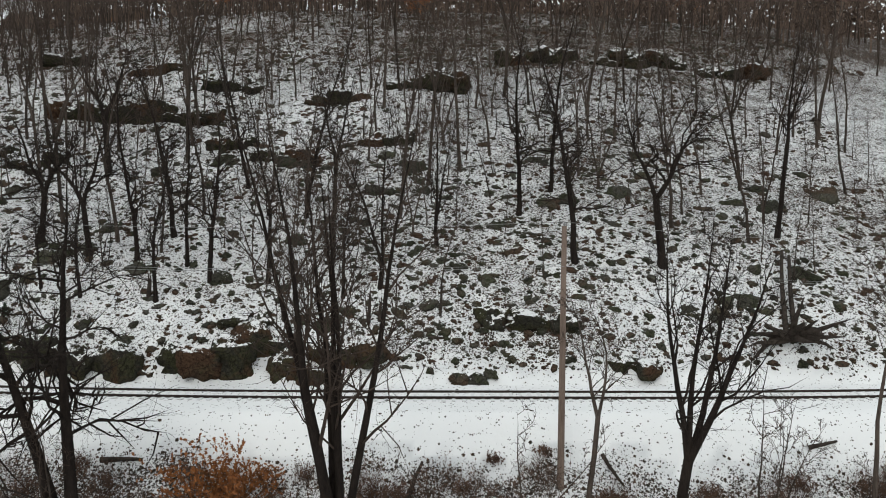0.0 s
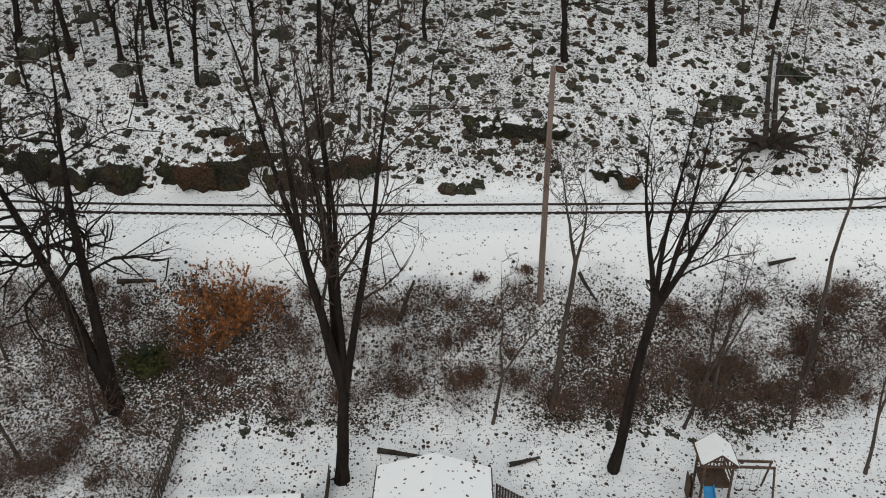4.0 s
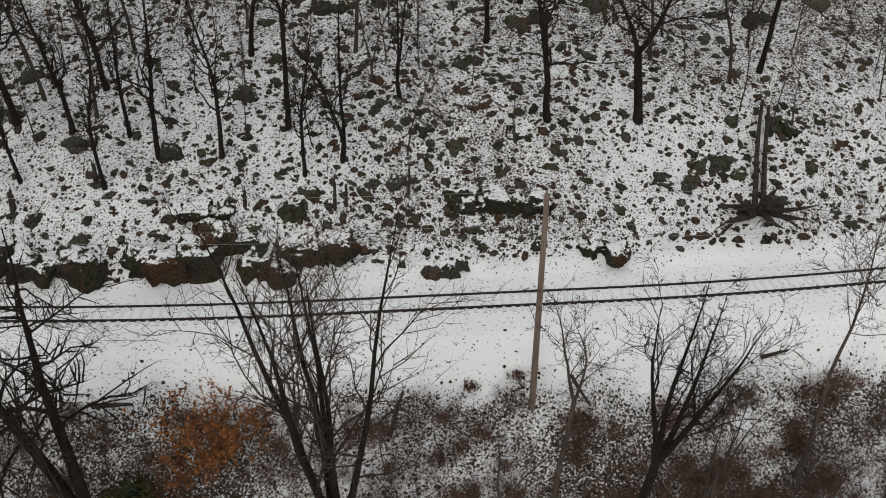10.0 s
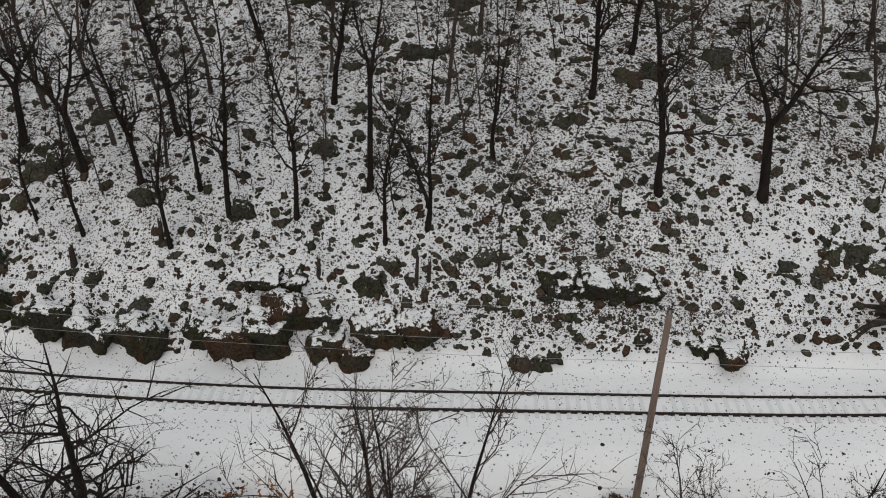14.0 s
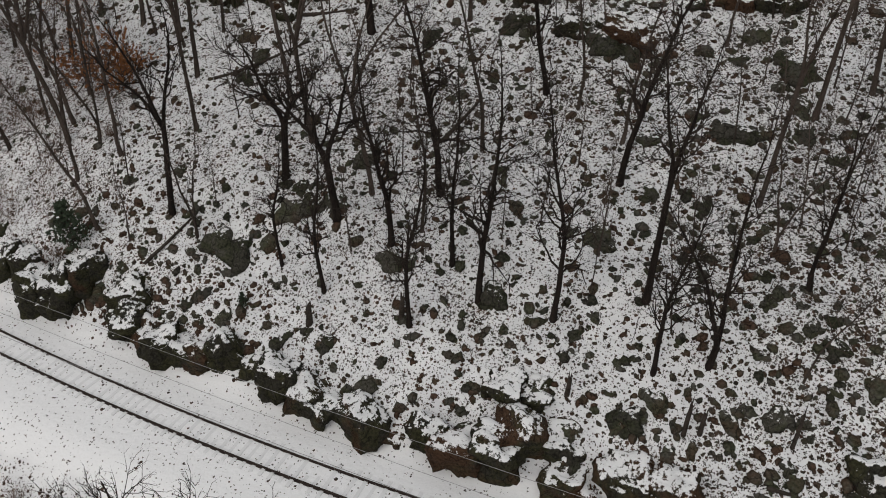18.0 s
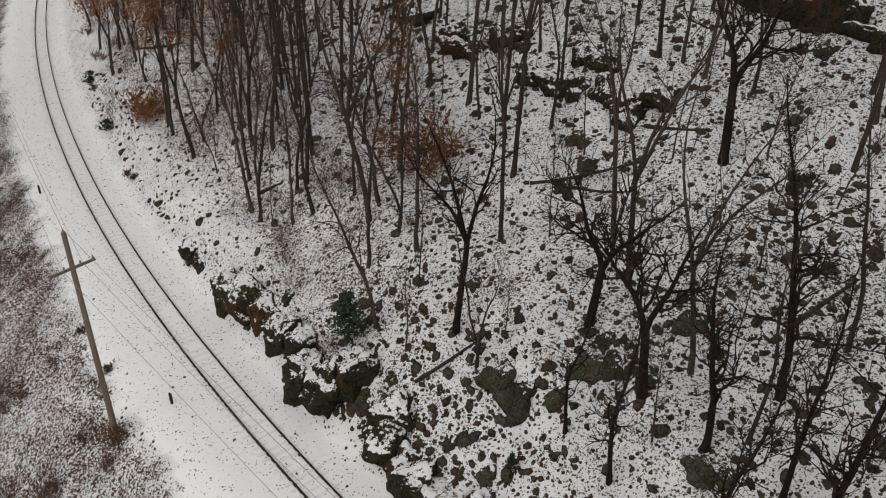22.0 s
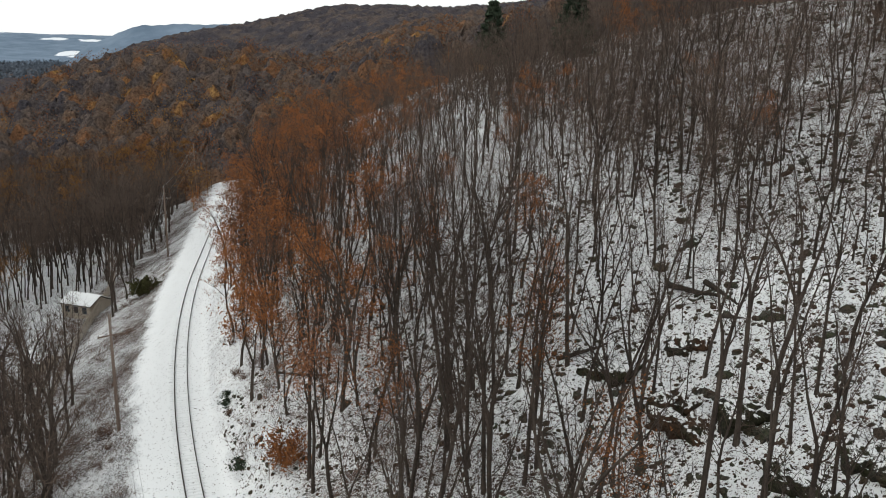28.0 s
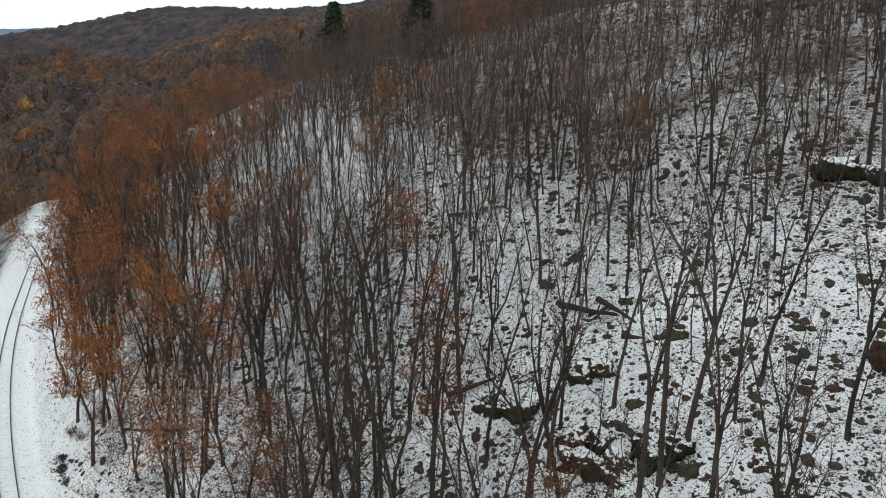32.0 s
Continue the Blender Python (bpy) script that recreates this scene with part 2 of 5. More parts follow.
# ---- the lie of the land ----
def track_y(x):
    x = np.asarray(x, float)
    a = np.where(x < 0, np.maximum(-x - 12.0, 0.0), np.maximum(x - 4.0, 0.0))
    b = np.minimum(a, 150.0)
    return 0.00215 * b * b - 0.00042 * np.maximum(b - 75, 0) ** 2 + 0.582 * (a - b) - 0.08


def track_slope(x):
    x = np.asarray(x, float)
    a = np.where(x < 0, np.clip(-x - 12.0, 0.0, 150.0), np.clip(x - 4.0, 0.0, 150.0))
    return np.where(x < 0, -1.0, 1.0) * (0.0043 * a - 0.00084 * np.maximum(a - 75, 0))


def track_dist(x, y):
    """Metres north of the track's centre line."""
    return (y - track_y(x)) / np.sqrt(1 + track_slope(x) ** 2)


def ripple(x, y, size, seed=0.0):
    """Smooth uneven relief between about -1 and 1."""
    u, v = x / size, y / size
    return (np.sin(1.7 * u + 2.1 * np.sin(0.9 * v + seed) + seed) + np.sin(1.3 * v - 1.9 * np.sin(0.7 * u - seed) + 2.3 * seed)
            + np.sin(0.8 * u + 1.1 * v + seed * 1.7)) / 3.0


HILL_D = (0, 2.7, 3.6, 5.5, 8, 12, 18, 26, 33, 42, 60, 100, 200, 350, 600)
HILL_Z = (0, 0.0, 1.0, 2.8, 4.3, 7.2, 9.6, 13.4, 16.6, 20.8, 29, 41, 54, 70, 85)
BANK_D = (-900, -200, -60, -25, -15, -11.5, -8.5, -6, -4.6, -3.4, 0)
BANK_Z = (-20, -12, -9.4, -8.9, -8.4, -7.3, -5.3, -3.2, -1.3, -0.1, 0)
WEST_D = (-900, -200, -60, -25, -20, -12, -7.5, -5.2, -4.6, -3.4, 0)
WEST_Z = (-20, -13, -10, -9, -8, -5.0, -2.3, -0.7, -0.3, -0.05, 0)


def ground_z(x, y):
    x, y = np.asarray(x, float), np.asarray(y, float)
    d = track_dist(x, y)
    west = np.clip((-x - 15) / 35, 0, 1)
    low = np.interp(d, BANK_D, BANK_Z) * (1 - west) + np.interp(d, WEST_D, WEST_Z) * west
    z = np.where(d > 0, np.interp(d, HILL_D, HILL_Z), low)
    rough = np.clip((np.abs(d) - 3.2) / 4, 0, 1)
    z = z + rough * (0.28 * ripple(x, y, 2.1, 1.0) + 0.45 * ripple(x, y, 7.0, 2.0)) + np.clip((np.abs(d) - 40) / 60, 0, 1) * 3 * ripple(x, y, 45, 0.4)
    r = np.hypot(x + 34, y + 10)
    az = np.degrees(np.arctan2(-(x + 34), y + 10))
    ridge = np.interp(az, (38, 43, 50, 57, 60.5, 65.8, 69.6, 73, 80), (92, 87, 74, 74, 63, 46, 30, -4, -18)) + 3 * ripple(x, y, 60, 1.5)
    knoll = np.interp(az, (44, 58.5, 62.6, 68, 71, 74.7, 77.8, 84), (16, 18, 25, 25, 21, 11, -1, -9)) + 1.5 * ripple(x, y, 30, 2.5)
    w = np.where((az > 35) & (az < 95), np.exp(-((r - 430) / 95.0) ** 2), 0.0)
    z = z * (1 - w) + knoll * w
    w = np.where((az > 30) & (az < 85), np.exp(-((r - 1000) / 220.0) ** 2), 0.0)
    z = z * (1 - w) + ridge * w
    return z

# ---- building helpers ----
def mesh_of(name, verts, faces, mat, smooth=False):
    me = bpy.data.meshes.new(name)
    me.from_pydata([tuple(v) for v in verts], [], faces)
    me.materials.append(mat)
    if smooth:
        me.polygons.foreach_set("use_smooth", [True] * len(me.polygons))
    me.update()
    return me


def thing(name, label, category, group="", kind="", data=None):
    return tagged(new(name, data), label, category, group, kind)


def part(name, bm, mat, parent, label="", smooth=False):
    """Links a bmesh, or a pair of points and faces, as one mesh under a thing or a part."""
    if isinstance(bm, tuple):
        me = mesh_of(name, bm[0], bm[1], mat, smooth)
    else:
        me = bpy.data.meshes.new(name)
        bm.to_mesh(me)
        bm.free()
        me.materials.append(mat)
        if smooth:
            me.polygons.foreach_set("use_smooth", [True] * len(me.polygons))
    ob = new(name, me)
    ob.parent = parent
    if label:
        ob["label"] = label
    return ob


def box(*spans, bevel=0.0):
    """A bmesh of boxes, each (x0, x1, y0, y1, z0, z1)."""
    bm = bmesh.new()
    for x0, x1, y0, y1, z0, z1 in spans:
        m = Matrix.LocRotScale(((x0 + x1) / 2, (y0 + y1) / 2, (z0 + z1) / 2), None, (x1 - x0, y1 - y0, z1 - z0))
        bmesh.ops.create_cube(bm, size=1, matrix=m)
    if bevel:
        bmesh.ops.bevel(bm, geom=bm.edges[:], offset=bevel, segments=1, affect="EDGES")
    return bm


def tube(out, pts, radii, sides):
    """Adds a tapered tube along pts to out, a pair of lists."""
    vs, fs = out
    base, n = len(vs), len(pts)
    pts = [Vector(p) for p in pts]
    for k, p in enumerate(pts):
        way = (pts[min(k + 1, n - 1)] - pts[max(k - 1, 0)]).normalized()
        u = way.cross(Vector((0.31, 0.95, 0.05)) if abs(way.y) < 0.9 else Vector((1, 0, 0))).normalized()
        v = way.cross(u)
        if k == n - 1 and radii[k] < 0.004:
            vs.append(p)
            break
        for s in range(sides):
            a = 2 * math.pi * s / sides
            vs.append(p + (u * math.cos(a) + v * math.sin(a)) * radii[k])
    tip = len(vs) - base == (n - 1) * sides + 1
    rings = n - 1 if tip else n
    for k in range(rings - 1):
        for s in range(sides):
            a, b = base + k * sides + s, base + k * sides + (s + 1) % sides
            fs.append((a, b, b + sides, a + sides))
    if tip:
        for s in range(sides):
            fs.append((base + (rings - 1) * sides + s, base + (rings - 1) * sides + (s + 1) % sides, len(vs) - 1))
    else:
        fs.append(tuple(base + (rings - 1) * sides + s for s in range(sides)))
    return out


def at_ground(x, y, sink=0.0):
    return float(ground_z(x, y)) - sink


# ---- trees: trunk and leaders, then limbs, branches and twigs ----
def bent(rng, start, way, length, segs, wander, lift):
    pts, p, w = [start.copy()], start.copy(), way.normalized()
    for k in range(segs):
        w = (w + Vector((rng.gauss(0, wander), rng.gauss(0, wander), rng.gauss(0, wander) + lift))).normalized()
        p = p + w * (length / segs)
        pts.append(p.copy())
    return pts


def along(pts, f):
    k = min(int(f * (len(pts) - 1)), len(pts) - 2)
    g = f * (len(pts) - 1) - k
    return pts[k].lerp(pts[k + 1], g), (pts[k + 1] - pts[k]).normalized()


def sprout(rng, way, angle):
    """A direction that leaves way by about that many degrees."""
    side = way.cross(Vector((rng.gauss(0, 1), rng.gauss(0, 1), rng.gauss(0, 1)))).normalized()
    a = radians(angle)
    return (way * math.cos(a) + side * math.sin(a)).normalized()


def blade(rng, out, p, way, length, r):
    """A bare twig tip: one slim tapering triangle."""
    u = way.cross(Vector((rng.gauss(0, 1), rng.gauss(0, 1), rng.gauss(0, 1)))).normalized() * r
    b = len(out[0])
    out[0].extend([p - u, p + u, p + way * length])
    out[1].append((b, b + 1, b + 2))


def tree_meshes(seed, h, r, leaders=1, split=0.5, lean=0.0, low=0.4, limbs=18, twigs=5, spread=50, reach=0.26, leaves=0, leaf=0.16, fan=16, fine=True, bare=0.12, lift=0.09, near=False, fans=None, crook=0.2, thick=1.0, spray=0):
    """Points and faces of trunk, crown and leaves of one bare tree."""
    rng = random.Random(seed)
    wood, crown, foliage = ([], []), ([], []), ([], [])
    way = Vector((math.sin(radians(lean)), 0, math.cos(radians(lean))))
    stems, ends = [], []
    if leaders == 1:
        pts = bent(rng, Vector((0, 0, -0.4)), way, h + 0.4, 11, 0.07, 0.02)
        tube(wood, pts, [r * 1.35] + [r * (1 - 0.93 * k / 11) for k in range(1, 12)], 8 if fine else 5)
        stems.append((pts, r, low))
    else:
        cut = h * split
        pts = bent(rng, Vector((0, 0, -0.4)), way, cut + 0.4, 5, 0.04, 0.01)
        tube(wood, pts, [r * 1.35] + [r * (1 - 0.25 * k / 5) for k in range(1, 6)], 8 if fine else 5)
        turn = rng.uniform(0, 6.28)
        for k in range(leaders):
            a = turn + 2 * math.pi * k / leaders + rng.gauss(0, 0.3)
            tilt = radians(fan * rng.uniform(0.6, 1.35))
            if fans:
                tilt, a = radians(fans[k][0]), radians(fans[k][1])
            w = Vector((math.cos(a) * math.sin(tilt), math.sin(a) * math.sin(tilt), math.cos(tilt)))
            rr = r * 0.72 * rng.uniform(0.75, 1.0)
            lp = bent(rng, pts[-1] - way * 0.15, w, (h - cut) * rng.uniform(0.8, 1.05), 9, 0.045 if fans else 0.085, 0.03)
            tube(wood, lp, [rr * (1 - 0.94 * j / 9) for j in range(10)], 7 if fine else 4)
            stems.append((lp, rr, bare))
    share = max(3, limbs // len(stems))
    for pts, rr, first in stems:
        long = sum((b - a).length for a, b in zip(pts, pts[1:]))
        for k in range(share):
            f = first + (0.97 - first) * (k + rng.random()) / share
            p, w = along(pts, f)
            size = reach * h * (1.15 - 0.75 * (f - first) / (1 - first)) * rng.uniform(0.55, 1.15)
            wood_r = max(0.022, rr * (1 - 0.88 * f) * rng.uniform(0.34, 0.54)) * thick
            segs = 5 if fine else 3
            limb = bent(rng, p, sprout(rng, w, spread * rng.uniform(0.7, 1.2)), size, segs, crook, lift)
            tube(crown, limb, [wood_r * (1 - 0.85 * j / segs) for j in range(segs)] + [0.003], 4 if fine and len(stems) > 2 else 3)
            ends.append((limb[-1], 1))
            for _ in range(twigs):
                p2, w2 = along(limb, rng.uniform(0.2, 1.0))
                b = bent(rng, p2, sprout(rng, w2, rng.uniform(30, 60)), size * rng.uniform(0.25, 0.6), 2, 0.2, 0.08)
                br = max(0.013, wood_r * 0.47)
                if fine:
                    tube(crown, b, [br, br * 0.75, 0.003], 3)
                else:
                    blade(rng, crown, b[0], (b[-1] - b[0]).normalized(), (b[-1] - b[0]).length, br * 1.6)
                    for _ in range(spray):
                        p3, w3 = along(b, rng.uniform(0.2, 1.0))
                        blade(rng, crown, p3, sprout(rng, w3, rng.uniform(25, 60)), size * rng.uniform(0.16, 0.36), 0.016)
                ends.append((b[-1], 0.6))
                if fine:
                    for _ in range(4 if near else 3):
                        p3, w3 = along(b, rng.uniform(0.2, 1.0))
                        w3 = sprout(rng, w3, rng.uniform(25, 60))
                        long3 = size * rng.uniform(0.14, 0.34)
                        if near:
                            c = bent(rng, p3, w3, long3, 2, 0.25, 0.06)
                            tube(crown, c, [0.012, 0.010, 0.003], 3)
                            for _ in range(2):
                                p4, w4 = along(c, rng.uniform(0.2, 0.9))
                                blade(rng, crown, p4, sprout(rng, w4, rng.uniform(30, 60)), long3 * rng.uniform(0.3, 0.6), 0.008)
                        else:
                            blade(rng, crown, p3, w3, long3, 0.013)
                        ends.append((p3 + w3 * long3, 0.3))
    for _ in range(leaves):
        c, s = rng.choice(ends)
        c = c + Vector((rng.gauss(0, 0.3), rng.gauss(0, 0.3), rng.gauss(0, 0.25)))
        if fine:
            add_leaf(rng, foliage, c, leaf * rng.uniform(0.6, 1.3))
        else:
            w = Vector((rng.gauss(0, 1), rng.gauss(0, 1), rng.gauss(0, 1))).normalized()
            blade(rng, foliage, c, w, leaf * rng.uniform(1.0, 2.2), leaf * rng.uniform(0.35, 0.6))
    return wood, crown, foliage


def add_leaf(rng, out, c, s):
    u = Vector((rng.gauss(0, 1), rng.gauss(0, 1), rng.gauss(0, 1))).normalized()
    v = u.cross(Vector((rng.gauss(0, 1), rng.gauss(0, 1), rng.gauss(0, 1)))).normalized()
    n = u.cross(v) * 0.2
    b = len(out[0])
    out[0].extend([c - u * s, c + v * s * 0.5 + n * s, c + u * s, c - v * s * 0.5 + n * s])
    out[1].extend([(b, b + 1, b + 2), (b, b + 2, b + 3)])


def tree(label, group, leaf_mat=None, bark=None, twig=None, name="bare_tree", **shape):
    """One tree as a thing with its parts."""
    wood, crown, foliage = tree_meshes(**shape)
    t = thing(name, label, "tree", group)
    part("trunk", wood, bark or BARK, t, smooth=True)
    part("crown", crown, twig or TWIG, t, "bare dark twigs")
    if foliage[0]:
        part("leaves", foliage, leaf_mat or RUSSET, t, "dry leaves still on the twigs")
    return t


placed = {}


def put(t, x, y, size=1.0, turn=0.0, lean=0.0, lean_to=0.0, sink=0.05):
    """Sets a thing down on the ground: the first time itself, then as a copy."""
    m = Matrix.Translation((x, y, at_ground(x, y, sink))) @ pose(0, 0, 0, 0, 0, lean_to) @ pose(0, 0, 0, 0, lean, 0) @ pose(0, 0, 0, 0, 0, turn - lean_to) @ Matrix.Scale(size, 4)
    if t.name not in placed:
        placed[t.name] = 1
        t.matrix_basis = m
        return t
    return copy_thing(t, m @ Matrix.Diagonal((1 / t.scale[0], 1 / t.scale[1], 1 / t.scale[2], 1)))


# ---- the ground: one sheet out to the horizon ----
def spaced(lo, hi, step, far_lo, far_hi, growth):
    mid = list(np.arange(lo, hi + step / 2, step))
    s, v = step, mid[-1]
    while v < far_hi:
        s = min(s * growth, 130)
        v += s
        mid.append(v)
    s, v = step, mid[0]
    while v > far_lo:
        s = min(s * growth, 130)
        v -= s
        mid.insert(0, v)
    return np.array(mid)


gx = spaced(-205, 32, 0.7, -4600, 1500, 1.12)
gy = spaced(-26, 88, 0.55, -1500, 4600, 1.12)
X, Y = np.meshgrid(gx, gy, indexing="xy")
Z = ground_z(X, Y)
D = track_dist(X, Y)
nx, ny = len(gx), len(gy)
ids = np.arange(nx * ny).reshape(ny, nx)
quads = np.stack([ids[:-1, :-1], ids[:-1, 1:], ids[1:, 1:], ids[1:, :-1]], -1).reshape(-1, 4)
me = mesh_of("ground", np.stack([X, Y, Z], -1).reshape(-1, 3).tolist(), quads.tolist(), SNOWY, True)
# How much leaf litter shows: little on the track bed and the lawns, more in the wood, most in the brush below the bank.
far_r = np.hypot(X + 34, Y + 10)
wood_litter = 0.41 + 0.08 * ripple(X, Y, 6.0, 4.0) + 0.11 * np.clip((-X - 42) / 22, 0, 1) * np.clip((24 - D) / 8, 0, 1) - 0.04 * np.clip((-X - 40) / 12, 0, 1) * np.clip((D - 15) / 7, 0, 1) + 0.10 * np.clip((D - 9) / 8, 0, 1) * np.clip((X + 16) / 8, 0, 1)
wood_litter = wood_litter * (1 - 0.45 * np.clip((-X - 55) / 12, 0, 1) * np.clip((7.5 - D) / 1.5, 0, 1)) + 0.24 * np.clip((D - 42) / 20, 0, 1)
edge = 0.6 * ripple(X, Y, 1.3, 5.0) + 0.4 * ripple(X, Y, 0.5, 3.0)
west_bed = np.clip((-X - 15) / 35, 0, 1)
brush = 0.56 + 0.14 * ripple(X, Y, 3.0, 6.0) + 0.02 * np.clip((-X - 50) / 25, 0, 1)
bed = np.clip((D + 5.6 + 0.3 * west_bed - 0.9 * np.clip((-X - 58) / 20, 0, 1) + edge) / 0.8, 0, 1)
litter = np.where(D > 0, np.clip((D - 2.6 + 0.5 * np.clip((-X - 58) / 20, 0, 1) - edge * 0.6) / 1.6, 0, 1) * wood_litter, (1 - bed) * brush)
lawn = np.clip((-D - 11.4 + edge) / 1.2, 0, 1) * np.clip((X + 20) / 0.6, 0, 1)
west_lawn = np.clip((-D - 21 + edge) / 2, 0, 1) * np.clip((-X - 20) / 6, 0, 1) * np.clip((X + 230) / 10, 0, 1)
litter = litter * (1 - np.maximum(lawn, west_lawn)) + 0.27 * np.maximum(lawn, west_lawn)
litter = np.where((np.abs(D) < 5.5) & (litter < 0.11), 0.11, litter)
deep = np.clip((far_r - 190) / 120, 0, 1) * ((np.abs(D) > 6) | (X < -225))
az = np.degrees(np.arctan2(-(X + 34), Y + 10))
litter = np.maximum(litter, deep * (0.7 + 0.9 * np.minimum(1, far_r / 900)))
layer = me.attributes.new("litter", "FLOAT", "POINT")
layer.data.foreach_set("value", litter.reshape(-1).astype(np.float32))
ground = thing("ground", "snow-dusted hillside and valley floor with brown leaf litter", "ground", kind="structure", data=me)


# ---- the railway ----
def track_point(x, off=0.0, z=0.0):
    s = float(track_slope(x))
    k = 1 / math.sqrt(1 + s * s)
    return Vector((x - off * s * k, float(track_y(x)) + off * k, z))


track_xs = []
x = 75.0
while x > -236:
    track_xs.append(x)
    x -= 1.8 / math.sqrt(1 + float(track_slope(x)) ** 2)

railway = thing("railway_track", "single rusty railway track with snow between the rails", "railway", kind="structure")
for side in (-0.68, 0.68):
    profile = ((-0.075, 0.0), (-0.075, 0.02), (-0.012, 0.045), (-0.012, 0.115), (-0.037, 0.125), (-0.037, 0.165), (0.037, 0.165),
               (0.037, 0.125), (0.012, 0.115), (0.012, 0.045), (0.075, 0.02), (0.075, 0.0))
    vs, fs = [], []
    for x in track_xs:
        for o, z in profile:
            vs.append(track_point(x, side + o, z - 0.035))
    n = len(profile)
    for k in range(len(track_xs) - 1):
        for j in range(n - 1):
            fs.append((k * n + j, k * n + j + 1, (k + 1) * n + j + 1, (k + 1) * n + j))
    part("rail", (vs, fs), RUST, railway, "dark rusty steel rail")


# ---- stones ----
def lump(rng, flat=0.6, jag=0.22, detail=1):
    """An uneven stone about one metre across, as points and faces."""
    bm = bmesh.new()
    bmesh.ops.create_icosphere(bm, subdivisions=detail, radius=0.5)
    sx, sy = rng.uniform(0.75, 1.3), rng.uniform(0.7, 1.15)
    seed = Vector((rng.uniform(0, 50), rng.uniform(0, 50), rng.uniform(0, 50)))
    for v in bm.verts:
        k = 1 + jag * 2 * noise.noise(v.co * 2.2 + seed) + jag * noise.noise(v.co * 5 + seed) + jag * 0.4 * noise.noise(v.co * 11 + seed)
        v.co = Vector((v.co.x * sx * k, v.co.y * sy * k, v.co.z * flat * k))
    bm.verts.ensure_lookup_table()
    wide = max(v.co.x for v in bm.verts) - min(v.co.x for v in bm.verts)
    vs, fs = [v.co / wide for v in bm.verts], [tuple(v.index for v in f.verts) for f in bm.faces]
    bm.free()
    return vs, fs


rng = random.Random(11)
lumps = [lump(rng, rng.uniform(0.5, 0.8), 0.22, 1) for _ in range(10)]
rough_lumps = [lump(rng, rng.uniform(0.55, 0.85), 0.34, 3) for _ in range(6)]


def stony(x, y):
    """How thickly stones lie there, from 0 to 1."""
    d = track_dist(x, y)
    k = np.clip(0.78 + 0.4 * ripple(x, y, 9.0, 7.0) + 0.25 * ripple(x, y, 3.5, 8.0), 0, 1)
    return k * np.where((x < -52) & (d < 18), 0.30, 1.0) * (d > 3.2)


def north_of(x, d):
    return track_y(x) + d * np.sqrt(1 + track_slope(x) ** 2)


# Loose stones on the slope, joined.
pick = np.random.RandomState(4)
sx = pick.uniform(-105, 32, 80000)
sy = north_of(sx, 3.4 + 56 * pick.rand(80000) ** 1.25)
keep = pick.rand(80000) < stony(sx, sy)
sx, sy = sx[keep][:26000], sy[keep][:26000]
fx = pick.uniform(-190, 45, 9000)
fy = north_of(fx, 52 + 75 * pick.rand(9000) ** 1.2)
far = len(sx)
sx, sy = np.concatenate([sx, fx]), np.concatenate([sy, fy])
n = len(sx)
size = 0.08 + 0.26 * pick.rand(n) ** 2 + 0.42 * pick.rand(n) * (pick.rand(n) < 0.13)
size[far:] = 0.22 + 0.5 * pick.rand(9000) ** 1.6
sz, turn, long, which = ground_z(sx, sy), pick.normal(0, 0.55, n), pick.uniform(1.0, 1.7, n), pick.randint(0, 10, n)
all_v, all_f, base = [], [], 0
for k in range(10):
    lv, lf = np.array([tuple(v) for v in lumps[k][0]]), np.array(lumps[k][1])
    i = which == k
    c, s = np.cos(turn[i])[:, None] * size[i][:, None], np.sin(turn[i])[:, None] * size[i][:, None]
    u, v, w = lv[:, 0] * long[i][:, None], lv[:, 1][None], lv[:, 2][None]
    px, py = u * c - v * s, u * s + v * c
    pz = sz[i][:, None] + w * size[i][:, None] + 0.42 * py
    pts = np.stack([sx[i][:, None] + px, sy[i][:, None] + py, pz], -1).reshape(-1, 3)
    m = i.sum()
    all_v.append(pts)
    all_f.append((lf[None] + (np.arange(m) * len(lv))[:, None, None] + base).reshape(-1, 3))
    base += m * len(lv)
stones = thing("slope_stones", "many dark grey stones half buried in snow on the slope", "stones", kind="stuff",
               data=mesh_of("slope_stones", np.concatenate(all_v).tolist(), np.concatenate(all_f).tolist(), STONE, True))

boulder_kinds = [thing("boulder", "dark grey lichened boulder bedded in the snowy slope", "boulder", "boulders on the slope",
                       data=mesh_of("boulder", *l, BOULDER, True)) for l in rough_lumps]


def set_boulder(x, y, size, turn, kind, flat=1.0):
    m = Matrix.Translation((x, y, at_ground(x, y, size * 0.08))) @ pose(0, 0, 0, 24, 0, 0) @ pose(0, 0, 0, 0, 0, turn) @ Matrix.Diagonal((size * 1.15, size, size * flat, 1))
    k = boulder_kinds[kind % len(boulder_kinds)]
    if k.name not in placed:
        placed[k.name] = 1
        k.matrix_basis = m
        return k
    return copy_thing(k, m @ Matrix.Diagonal((1 / k.scale[0], 1 / k.scale[1], 1 / k.scale[2], 1)))


